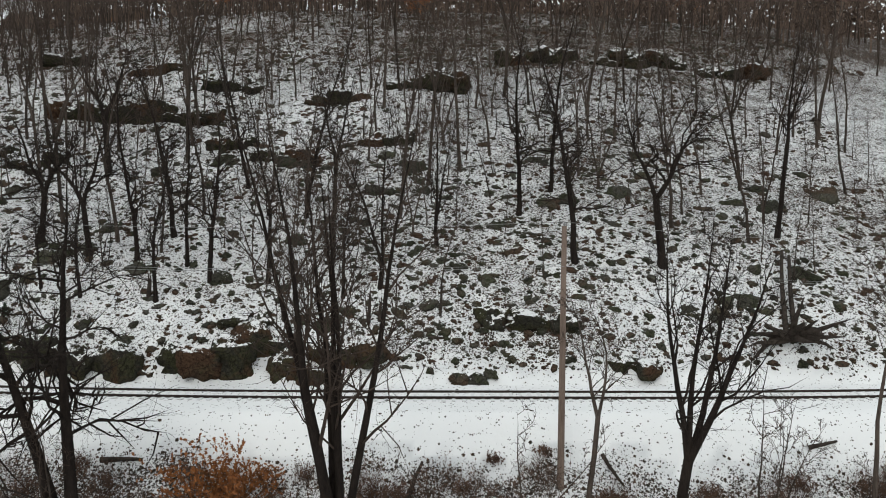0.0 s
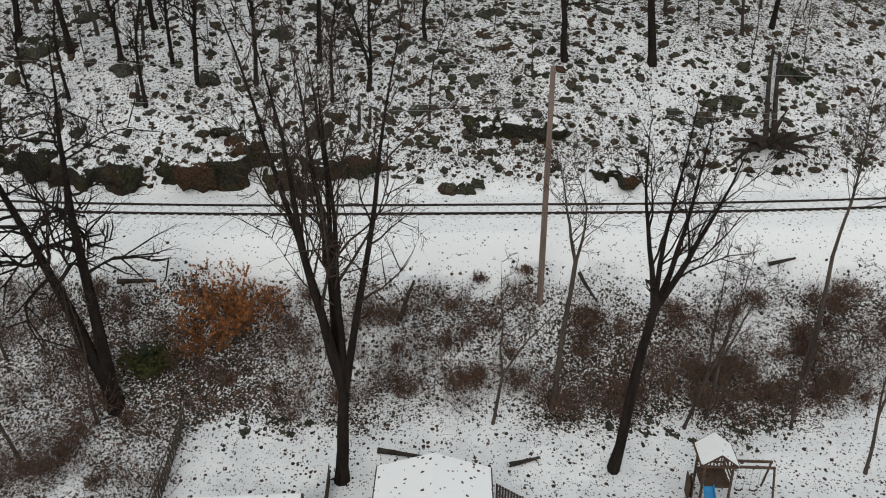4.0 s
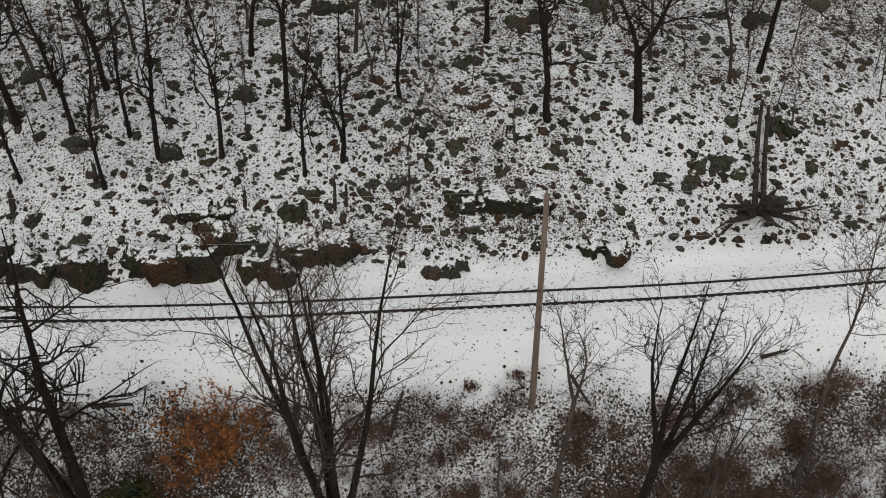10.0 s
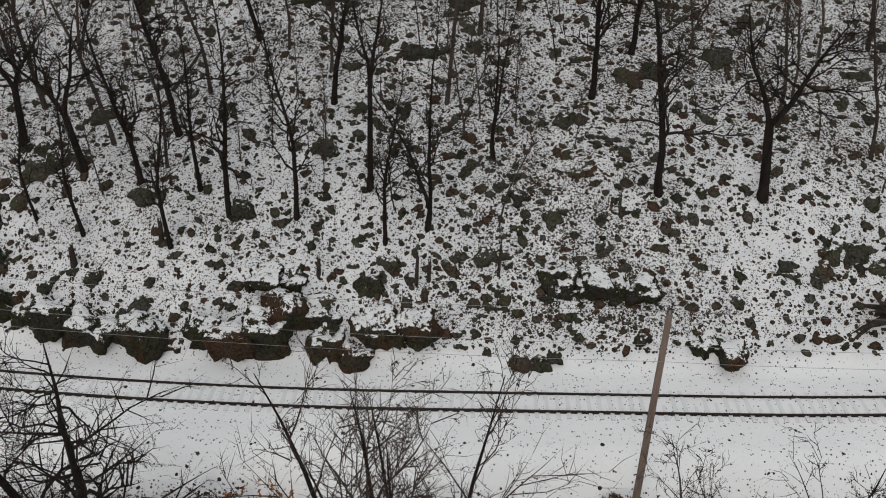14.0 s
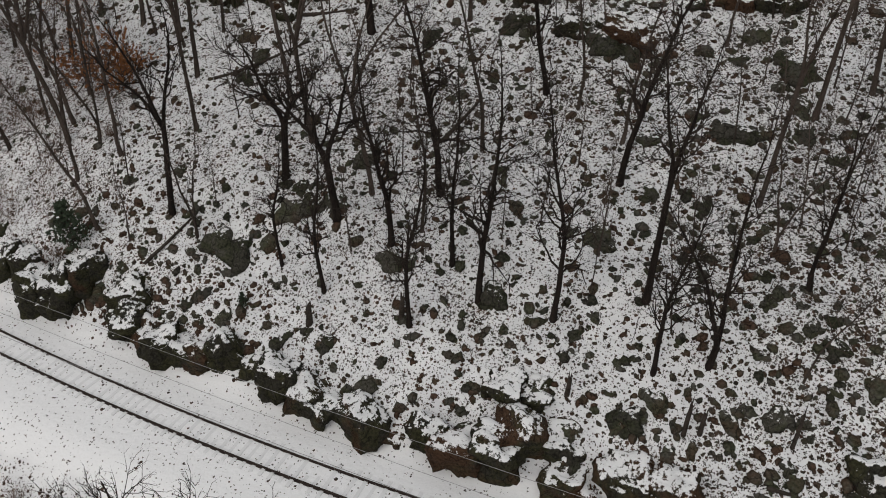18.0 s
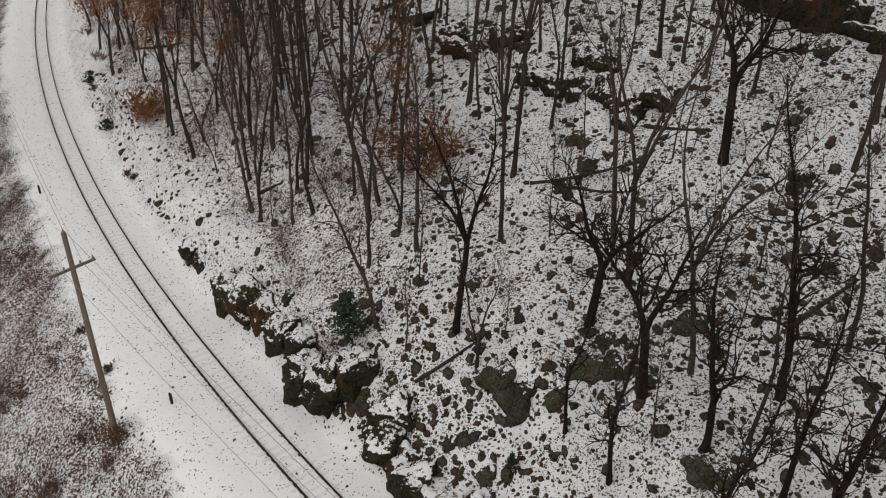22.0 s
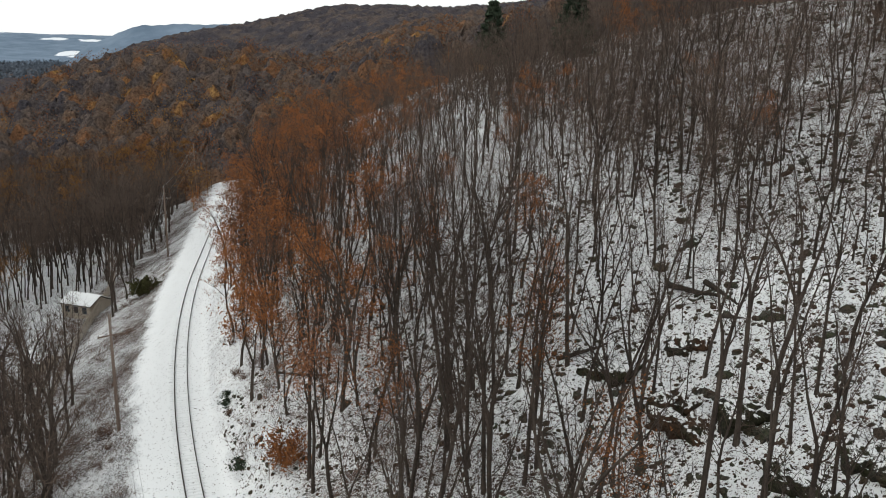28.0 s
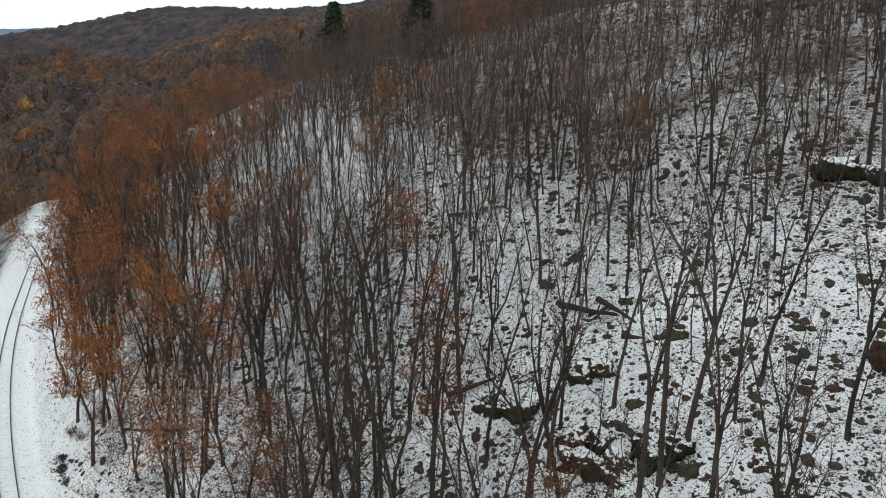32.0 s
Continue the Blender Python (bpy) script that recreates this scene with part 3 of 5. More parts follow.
# Large boulders that can be told apart: place and breadth.
BOULDERS = ((-39.3, 11.0, 3.0), (-38.0, 10.6, 2.0), (-36.2, 11.3, 1.9), (-35.8, 12.8, 1.8), (-34.3, 13.2, 1.9), (-33.0, 13.4, 1.6), (-14.2, 6.3, 1.9), (-13.2, 7.4, 1.3), (-9.6, 7.1, 1.5),
            (-7.6, 7.8, 1.3), (-6.6, 7.7, 1.0), (0.3, 6.2, 1.2), (12.3, 8.3, 1.7), (13.9, 8.4, 1.5), (9.7, 7.0, 1.2), (-22.3, 10.2, 1.6), (-17.7, 14.2, 1.7), (-32.4, 16.9, 1.9),
            (-32.0, 26.8, 1.9), (-26.6, 28.3, 1.9), (-25.4, 27.6, 1.7), (-28.5, 10.9, 1.4), (-27.4, 10.9, 1.2), (-5.8, 2.9, 1.2), (-4.7, 2.9, 1.4), (-3.9, 3.2, 0.9), (-14.6, 6.0, 1.4),
            (-20.1, 4.6, 1.5), (-59.8, 27.6, 1.2), (-61.0, 32.8, 1.7), (-45.2, 25.4, 1.9), (-43.5, 21.4, 1.3), (18.8, 10.4, 2.0))
EAST_BOULDERS = ((7.6, 21.3, 2.0), (2.0, 20.0, 2.0), (19.7, 22.9, 1.8), (19.9, 20.1, 2.6), (17.0, 20.6, 1.6), (14.4, 19.2, 1.7), (25.2, 22.5, 2.6), (16.7, 16.9, 1.3), (16.4, 14.5, 1.1), (11.7, 7.4, 1.5), (-3.7, 9.8, 1.2), (-1.9, 12.2, 1.9), (-5.7, 10.8, 1.2), (18.1, 10.7, 1.5), (5.2, 11.1, 0.9), (7.8, 11.4, 0.9), (15.3, 11.0, 1.0), (15.2, 18.1, 1.7), (3.1, 20.2, 1.6), (21.4, 10.8, 1.1))
MID_BOULDERS = ((-20.9, 26.5, 2.6), (-18.9, 26.2, 2.2), (-9.3, 27.3, 2.5), (-8.7, 24.5, 2.2), (-9.9, 25.9, 1.1), (-17.6, 13.9, 1.6), (-16.5, 20.7, 1.3), (-14.3, 22.5, 1.4), (-12.6, 21.6, 1.7), (-10.8, 19.7, 1.3), (-13.0, 17.3, 1.1), (-6.5, 21.2, 1.4), (-11.8, 29.2, 1.8), (-2.9, 22.3, 1.1), (-17.1, 26.0, 1.1), (-1.3, 21.8, 1.2), (-8.4, 22.8, 1.2), (-7.4, 19.4, 1.1), (-2.8, 16.3, 1.5), (-10.5, 22.2, 1.2))
for k, (x, y, s) in enumerate(BOULDERS + EAST_BOULDERS + MID_BOULDERS):
    set_boulder(x, y, s, 37 * k, k, 0.8)
for k in range(46):
    x = rng.uniform(-62, 7)
    set_boulder(x, float(north_of(x, rng.uniform(2.9, 6.0))), rng.uniform(0.4, 1.1), rng.uniform(0, 360), k, rng.uniform(0.7, 1.0))
n = 0
while n < 125:
    x, d = (rng.uniform(-85, 28), rng.uniform(4.5, 48)) if n % 2 else (rng.uniform(-46, 28), rng.uniform(7, 36))
    s = float(track_slope(x))
    y = float(track_y(x)) + d * math.sqrt(1 + s * s)
    if rng.random() < float(stony(x, y)):
        set_boulder(x, y, rng.uniform(0.5, 1.2) * (1.5 if d > 20 and rng.random() < 0.3 else 1), rng.uniform(0, 360), rng.randrange(6), rng.uniform(0.6, 1.0))
        n += 1


# ---- rock faces cut along the track ----
def outcrop(seed, length, height, depth):
    rng = random.Random(seed)
    bm = bmesh.new()
    bmesh.ops.create_icosphere(bm, subdivisions=4, radius=0.5)
    o = Vector((rng.uniform(0, 40), rng.uniform(0, 40), 0))
    for v in bm.verts:
        c = v.co.copy()
        c = Vector([math.copysign(abs(2 * a) ** 0.6 / 2, a) for a in c])
        c = Vector((c.x * length, c.y * depth, c.z * height))
        k = noise.noise(c * 0.7 + o) * 0.6 + noise.noise(c * 1.7 + o) * 0.42 + noise.noise(c * 4 + o) * 0.20 + noise.noise(c * 9 + o) * 0.07
        v.co = c + c.normalized() * k
    return bm


def rock_face(name, label, group, x, y, z, turn, length, height, depth, seed, tip=18):
    """A broken face of several blocks side by side."""
    r = random.Random(seed)
    ob = thing(name, label, "rock", group)
    ob.matrix_basis = Matrix.Translation((x, y, z)) @ pose(0, 0, 0, tip, 0, 0) @ pose(0, 0, 0, 0, 0, turn)
    n = max(2, round(length / 2.1))
    for k in range(n):
        w = length / n * r.uniform(1.2, 1.6)
        o = part("rock_block", outcrop(seed * 17 + k, w, height * r.uniform(0.65, 1.15), depth * r.uniform(0.7, 1.0)), OUTCROP, ob, smooth=True)
        o.matrix_basis = pose((k + 0.5) / n * length - length / 2 + r.gauss(0, 0.15), r.gauss(0, 0.25), r.gauss(0, 0.14) * height, r.gauss(0, 9), r.gauss(0, 11), r.gauss(0, 14))


# Cut faces along the track: middle of the foot, length, turn and height.
FACES = ((-28.9, 3.5, 5.2, -4, 2.1), (-22.7, 3.1, 7.6, -3, 2.2), (-18.6, 4.0, 4.6, -1, 1.9), (-15.7, 2.9, 2.9, 8, 2.0), (-12.8, 3.3, 4.3, 0, 2.4), (-2.8, 5.3, 3.7, -10, 1.25), (0.4, 5.7, 2.5, -3, 1.2),
         (5.2, 2.9, 2.6, 1, 1.0), (-67.2, 10.0, 4.0, -15, 1.2), (-59.1, 8.0, 7.0, -5, 2.1), (-51.8, 6.7, 7.6, -17, 2.7), (-47.6, 6.7, 3.2, 46, 2.6), (-44.3, 5.8, 2.6, -34, 2.2), (-40.6, 4.8, 5.6, -14, 2.0),
         (-36.6, 4.6, 3.0, 14, 1.8), (-33.2, 4.3, 3.2, -12, 1.7))
for k, (x, y, length, turn, height) in enumerate(FACES):
    rock_face("rock_outcrop", "rust-brown rock face beside the track with snow on its ledges", "rock faces along the track", x - 0.9 * math.sin(radians(turn)), y + 0.9 * math.cos(radians(turn)),
              at_ground(x, y) + height * 0.20, turn, length, height * 1.25, 2.7, k + 3, 14)
# Ledges and bluffs higher up: the same with the height last.
BLUFFS = ((-44.5, 40.1, 7.4, -14, 2.6), (-38.0, 38.4, 7.2, -15, 3.0), (-32.0, 37.0, 5.5, -8, 2.4), (-58.8, 30.4, 4.8, 8, 1.5), (-56.3, 32.0, 2.6, 45, 1.6), (-51.3, 28.8, 3.4, -2, 1.4), (-48.8, 28.7, 2.3, 3, 1.4),
          (-67.4, 33.3, 3.8, 11, 1.3), (-48.3, 30.9, 2.6, -2, 1.3), (-46.1, 29.3, 1.9, -2, 1.3), (-43.9, 27.8, 2.4, -20, 1.4), (-42.6, 29.2, 2.6, 7, 1.3))
LEDGES = ((-20.4, 27.1, 5.2, -17, 2.4), (-26.3, 30.2, 3.4, -11, 1.9),
          (-12.2, 31.0, 3.6, -6, 2.0), (-60.9, 32.0, 2.2, 3, 1.2), (-53.7, 58.6, 5.0, -10, 1.8), (-17.7, 41.7, 6.5, 10, 1.8), (-8.6, 44.0, 8.0, -8, 2.2), (4.3, 54.0, 9.5, 4, 2.2), (16.3, 52.0, 10.0, -6, 2.4), (27.0, 50.0, 8.0, 5, 2.2),
          (-20.0, 5.9, 2.8, 1, 1.0), (-63.5, 36.8, 2.4, 12, 1.1), (-30.0, 45.0, 6.0, -8, 1.8), (-40.0, 52.0, 6.5, 6, 1.7))
for k, (x, y, length, turn, height) in enumerate(BLUFFS + LEDGES):
    rock_face("rock_ledge", "low dark rock ledge sticking out of the snowy slope", "ledges on the slope", x, y + 0.5, at_ground(x, y) + height * 0.16, turn, length, height, 2.2, k + 40, 18)


# ---- utility poles and wires ----
def pole(x, y, top, arm=True, guy=False, label="tall weathered wooden utility pole beside the track"):
    z = at_ground(x, y, 0.3)
    t = thing("utility_pole", label, "utility pole", "utility poles along the track")
    t.matrix_basis = Matrix.Translation((x, y, z))
    h = top - z
    part("post", tube(([], []), [(0, 0, 0), (0, 0, h * 0.5), (0, 0, h)], [0.19, 0.16, 0.13], 10), POLE, t, smooth=True)
    if arm:
        a = part("crossarm", box((-0.06, 0.06, -1.25, 1.25, h - 2.2, h - 2.06), bevel=0.01), POLE, t, "grey wooden crossarm")
        for o in (-1.15, -0.45, 0.45, 1.15):
            part("insulator", tube(([], []), [(0, o, h - 2.06), (0, o, h - 1.98), (0, o, h - 1.86)], [0.03, 0.06, 0.03], 8), WIRE, a)
    if guy:
        for o in (2.6, 3.6):
            part("guy_wire", tube(([], []), [(0, 0, h - 0.6), (o, -o * 1.4, -1.5)], [0.02, 0.02], 4), WIRE, t)
    part("pole_top_pin", tube(([], []), [(0, 0, h), (0, 0, h + 0.1), (0, 0, h + 0.22)], [0.03, 0.06, 0.02], 8), WIRE, t)
    return Vector((x, y, top + 0.2))


tops = [pole(42, -3.0, 10.2, False), pole(-0.75, -5.95, 10.3, False), pole(-57.9, -1.9, 12.0), pole(-112.0, 14.6, 10.6), pole(-182.0, 48.8, 10.6, guy=True), pole(-243, 82, 11.0)]
wires = thing("overhead_wires", "thin grey power lines between the utility poles", "wires")
for off, drop in ((0.0, 0.0), (0.55, -2.2), (-0.55, -2.2)):
    for a, b in zip(tops, tops[1:]):
        run = (b - a).normalized()
        o = Vector((-run.y, run.x, 0)) * -off + Vector((0, 0, drop))
        pts = [a.lerp(b, k / 14) + o - Vector((0, 0, 4 * 1.1 * (k / 14) * (1 - k / 14))) for k in range(15)]
        part("wire", tube(([], []), pts, [0.011] * 15, 4), WIRE, wires)


# ---- the wood ----
GROVE = "bare trees of the wooded slope"
tall = [tree("tall slender bare hardwood tree on the snowy slope", GROVE, seed=20 + k, h=h, r=r, leaders=n, split=s, limbs=l - 7, twigs=4, low=0.32, lean=2, reach=0.25, spread=42, lift=0.12)
        for k, (h, r, n, s, l) in enumerate(((15, 0.145, 1, 0, 26), (17, 0.165, 2, 0.45, 28), (13, 0.12, 1, 0, 24), (16, 0.15, 2, 0.08, 28), (18, 0.175, 3, 0.4, 30), (14, 0.13, 1, 0, 28)))]
thin = [tree("thin bare sapling on the snowy slope", GROVE, name="sapling", seed=40 + k, h=h, r=0.06, limbs=16, twigs=3, low=0.3, spread=38, reach=0.2)
        for k, h in enumerate((8, 10, 7))]
crooked = [tree("crooked dark bare tree with wide limbs", GROVE, seed=50 + k, h=12, r=0.27, leaders=2, split=0.35, fan=24, limbs=30, twigs=6, spread=64, reach=0.32, lean=6, crook=0.34, thick=1.5, bark=WET_BARK, twig=WET_TWIG)
           for k in range(2)]
russet = [tree("oak with russet leaves still hanging on", "russet oaks in the wood", name="oak_tree", seed=60 + k, h=h, r=0.15, leaders=n, split=0.4, limbs=18, twigs=5,
               leaves=1500, leaf=0.10, leaf_mat=m) for k, (h, n, m) in enumerate(((14, 2, RUSSET), (11, 1, RUSSET), (15, 2, TAN)))]
# Trees that can be told apart: place, kind and height.
NEAR_EAST = ((-23.2, 23.2, 5, 14), (-0.8, 18.4, 0, 15), (-32.4, 12.5, 6, 11), (-27.1, 15.3, 0, 15), (-26.2, 8.0, 2, 12), (-31.7, 9.0, 2, 11), (-23.0, 9.9, 0, 14), (-19.0, 9.8, 2, 14),
             (-14.7, 11.2, 1, 14), (-13.6, 8.4, 2, 11), (-11.2, 9.1, 3, 16), (-7.2, 13.4, 3, 14), (2.6, 10.9, 0, 17), (8.8, 11.0, 7, 14), (18.4, 14.8, 1, 15), (2.1, 21.8, 0, 15),
             (-28.7, 11.6, 0, 13), (-25.0, 11.3, 2, 12), (-17.5, 17.4, 5, 15), (-34.8, 9.9, 2, 9), (-43.5, 11.8, 4, 14))
NEAR_WEST = ((-63.6, 13.7, 0, 15), (-59.3, 15.2, 5, 15), (-67.8, 18.6, 4, 17), (-69.4, 22.5, 3, 16), (-54.6, 16.9, 0, 16), (-48.3, 10.4, 0, 14), (-45.5, 9.9, 2, 7), (-41.2, 10.9, 3, 13),
             (-44.7, 17.1, 1, 15), (-25.7, 18.5, 0, 14), (-36.2, 26.3, 6, 13), (-29.9, 28.3, 1, 15), (-27.3, 12.6, 2, 12), (-51.6, 15.6, 3, 16), (-49.0, 14.6, 0, 15), (-36.9, 14.6, 6, 11),
             (-63.5, 18.9, 1, 17), (-70.0, 18.3, 4, 17), (-51.7, 13.0, 0, 14), (-49.9, 24.0, 2, 13))
UPPER = ((-44.8, 33.6, 6, 12), (-43.1, 33.8, 0, 14), (-53.2, 31.9, 2, 13), (-62.2, 30.3, 0, 15), (-47.7, 25.8, 2, 13), (-38.9, 19.8, 6, 11), (-80.5, 32.1, 0, 15), (-73.3, 24.1, 1, 16),
         (-64.7, 33.9, 0, 14), (-55.7, 30.6, 6, 12), (-63.0, 32.8, 2, 12), (-66.2, 29.6, 0, 14), (-60.6, 34.8, 5, 14), (-53.4, 38.2, 0, 15))
kinds = tall + crooked
natural = (15, 17, 13, 16, 18, 14, 12, 12)
taken = []
stout = [tree("stout dark bare hardwood tree on the rocky slope", GROVE, seed=20 + k, h=h, r=r, leaders=n, split=s, limbs=l + 6, twigs=5, low=0.22, lean=2, reach=0.22, spread=52, lift=0.09, crook=0.32, thick=1.3, bark=WET_BARK, twig=WET_TWIG)
         for k, (h, r, n, s, l) in enumerate(((15, 0.21, 1, 0, 28), (17, 0.23, 2, 0.45, 30), (13, 0.16, 1, 0, 26), (16, 0.21, 2, 0.08, 30), (18, 0.25, 3, 0.4, 32), (14, 0.18, 1, 0, 28)))]
for x, y, k, h in NEAR_EAST + NEAR_WEST + UPPER:
    put((stout + crooked)[k] if (x, y, k, h) in NEAR_EAST else kinds[k if k < 6 or (x, y, k, h) in NEAR_WEST else 1], x, y, h / natural[k], rng.uniform(0, 360), rng.uniform(0, 4), rng.uniform(-120, 0))
    taken.append((x, y))


def free(x, y, gap):
    return all((x - a) ** 2 + (y - b) ** 2 > gap * gap for a, b in taken)


def scatter(count, xs, ds, gap, choose, size, chance=None):
    made = tries = 0
    while made < count and tries < count * 30:
        tries += 1
        x, d = rng.uniform(*xs), rng.uniform(*ds)
        s = float(track_slope(x))
        y = float(track_y(x)) + d * math.sqrt(1 + s * s)
        if not free(x, y, gap) or (chance and rng.random() > chance(x, y)):
            continue
        put(choose(x, d), x, y, rng.uniform(*size), rng.uniform(0, 360), abs(rng.gauss(0, 2.5)), rng.uniform(0, 360))
        taken.append((x, y))
        made += 1


scatter(62, (-45, 32), (13, 30), 2.4, lambda x, d: rng.choice(tall + thin + thin + thin + thin), (0.7, 1.0))
scatter(88, (-45, 32), (30, 50), 2.0, lambda x, d: rng.choice(tall + thin + thin + thin), (0.7, 1.05))
scatter(100, (-115, -45), (16, 60), 2.2, lambda x, d: rng.choice(tall + thin + thin), (0.65, 1.0))
scatter(140, (-150, -66), (7.5, 26), 1.3, lambda x, d: rng.choice(tall + tall + thin + thin + russet), (0.75, 1.1))
scatter(24, (-76, -50), (7, 22), 1.4, lambda x, d: rng.choice(tall + tall + thin), (0.75, 1.05))
scatter(80, (-62, 32), (9, 46), 1.6, lambda x, d: rng.choice(thin), (0.6, 1.1))

put(russet[0], -55.5, 19.8, 0.8, 70)
put(russet[1], -73.0, 20.5, 0.9, 20)
for k, t in enumerate(tall + stout + thin + crooked + russet):
    if t.name not in placed:
        put(t, -78.0 - 4 * k, float(north_of(-78.0 - 4 * k, 14.0)), 0.9, 40 * k)


def joined_wood(name, label, plans, mats, spots):
    """Many trees as one mesh: plans are the points and faces of a few trees, spots (x, y, size, turn, which)."""
    vs, fs, ms, base = [], [], [], 0
    for x, y, size, turn, k in spots:
        z, c, s = at_ground(x, y, 0.1), math.cos(turn) * size, math.sin(turn) * size
        for v, f, m in plans[k]:
            vs.append(np.stack([x + v[:, 0] * c - v[:, 1] * s, y + v[:, 0] * s + v[:, 1] * c, z + v[:, 2] * size], -1))
            fs.extend([tuple(i + base for i in q) for q in f])
            ms.extend([m] * len(f))
            base += len(v)
    me = mesh_of(name, np.concatenate(vs).tolist(), fs, mats[0])
    for m in mats[1:]:
        me.materials.append(m)
    me.polygons.foreach_set("material_index", ms)
    return thing(name, label, "woods", kind="stuff", data=me)


def plan_of(**shape):
    out = []
    for k, (v, f) in enumerate(tree_meshes(**shape)):
        if v:
            out.append((np.array([tuple(q) for q in v]), f, k))
    return out


def spots(count, xs, ds, gap, choices, big=1.0):
    got, tries = [], 0
    while len(got) < count and tries < count * 20:
        tries += 1
        x, d = rng.uniform(*xs), rng.uniform(*ds)
        y = float(north_of(x, d))
        if (-184 < x < -142 and -32 < d < -13) or any((x - a) ** 2 + (y - b) ** 2 < gap * gap for a, b in taken[-400:]):
            continue
        taken.append((x, y))
        got.append((x, y, rng.uniform(0.6, 0.95) * big, rng.uniform(0, 6.28), rng.choice(choices)))
    return got


FAR_TWIG = grainy("brown_fine_twigs", (0.045, 0.034, 0.028), (0.145, 0.108, 0.088), 0.4, fine=10)
bare_plans = [plan_of(seed=70 + k, h=h, r=0.13, leaders=n, split=0.3, limbs=17, twigs=8, reach=0.30, low=0.28, spread=40, lift=0.12, fine=False) for k, (h, n) in enumerate(((15, 1), (17, 2), (14, 2), (16, 1)))]
leafy_plans = [plan_of(seed=80 + k, h=13 + k, r=0.2, leaders=2, split=0.35, limbs=18, twigs=6, leaves=1500, leaf=0.15, reach=0.3, spread=44, fine=False) for k in range(2)]
twiggy_plans = [plan_of(seed=74 + k, h=h, r=0.13, leaders=n, split=0.3, limbs=18, twigs=7, reach=0.30, low=0.3, spread=40, lift=0.12, fine=False, spray=3) for k, (h, n) in enumerate(((15, 2), (17, 2), (14, 1), (16, 3)))]
joined_wood("upper_slope_woods", "dense bare hardwoods on the upper snowy slope", bare_plans, (BARK, FAR_TWIG), spots(500, (-190, 70), (42, 130), 2.2, (0, 1, 2, 3)) + spots(390, (-185, -55), (42, 105), 1.8, (0, 1, 2, 3)))
joined_wood("bend_woods", "bare trees where the track bends out of sight", twiggy_plans, (BARK, FAR_TWIG), spots(210, (-280, -115), (6, 50), 1.8, (0, 1, 2, 3)) + spots(130, (-150, -78), (14, 60), 1.8, (0, 1, 2, 3)) + spots(36, (-100, -66), (24, 58), 2.2, (0, 1, 2, 3)))
joined_wood("bend_oaks", "russet oaks where the track bends out of sight", leafy_plans, (BARK, TWIG, RUSSET), spots(95, (-270, -140), (6, 42), 2.0, (0, 1)) + spots(24, (-140, -95), (6, 17), 2.2, (0, 1)) + spots(30, (-215, -130), (5, 24), 2.0, (0, 1)) + spots(18, (-165, -82), (12, 40), 2.4, (0, 1)))
joined_wood("slope_oaks", "scattered russet oaks on the upper slope", leafy_plans, (BARK, TWIG, RUSSET), spots(22, (-140, 30), (42, 110), 3.0, (0, 1)) + [(-71.6, 60.2, 0.6, 1.0, 0), (-104, 67.4, 0.8, 2.0, 1), (-114.6, 72, 0.7, 3.0, 0), (-86.8, 71.2, 0.6, 4.0, 1)])
joined_wood("valley_side_woods", "bare trees behind the yards below the track", bare_plans, (BARK, TWIG), spots(110, (-170, -70), (-46, -13), 1.8, (0, 1, 2, 3)) + spots(170, (-300, -150), (-75, -16), 2.0, (0, 1, 2, 3), 1.3) + spots(90, (-235, -110), (-70, -33), 2.0, (0, 1, 2, 3)))
joined_wood("yard_woods", "brown twiggy trees round the yards below the track", twiggy_plans, (BARK, FAR_TWIG), spots(170, (-270, -150), (-62, -30), 1.8, (0, 1, 2, 3), 1.4) + spots(70, (-215, -182), (-34, -13), 1.6, (0, 1, 2, 3), 1.4) + spots(34, (-142, -92), (-40, -14), 2.0, (0, 1, 2, 3), 1.25))
stout_plans = [plan_of(seed=90 + k, h=18, r=0.28, leaders=n, split=0.35, fan=13, limbs=24, twigs=9, reach=0.22, low=0.35, fine=False) for k, n in enumerate((1, 2, 3))]
joined_wood("bank_foot_trees", "row of stout bare trees along the foot of the bank", stout_plans, (BARK, FAR_TWIG), spots(34, (-215, -98), (-18, -11.5), 1.6, (0, 1, 2)) + spots(46, (-150, -84), (-34, -14), 1.8, (0, 1, 2)) + spots(110, (-270, -165), (-36, -14), 1.8, (0, 1, 2)))
joined_wood("valley_side_oaks", "yellow-brown oaks below the track", leafy_plans, (BARK, TWIG, OCHRE), spots(60, (-300, -150), (-60, -14), 2.5, (0, 1), 1.3))


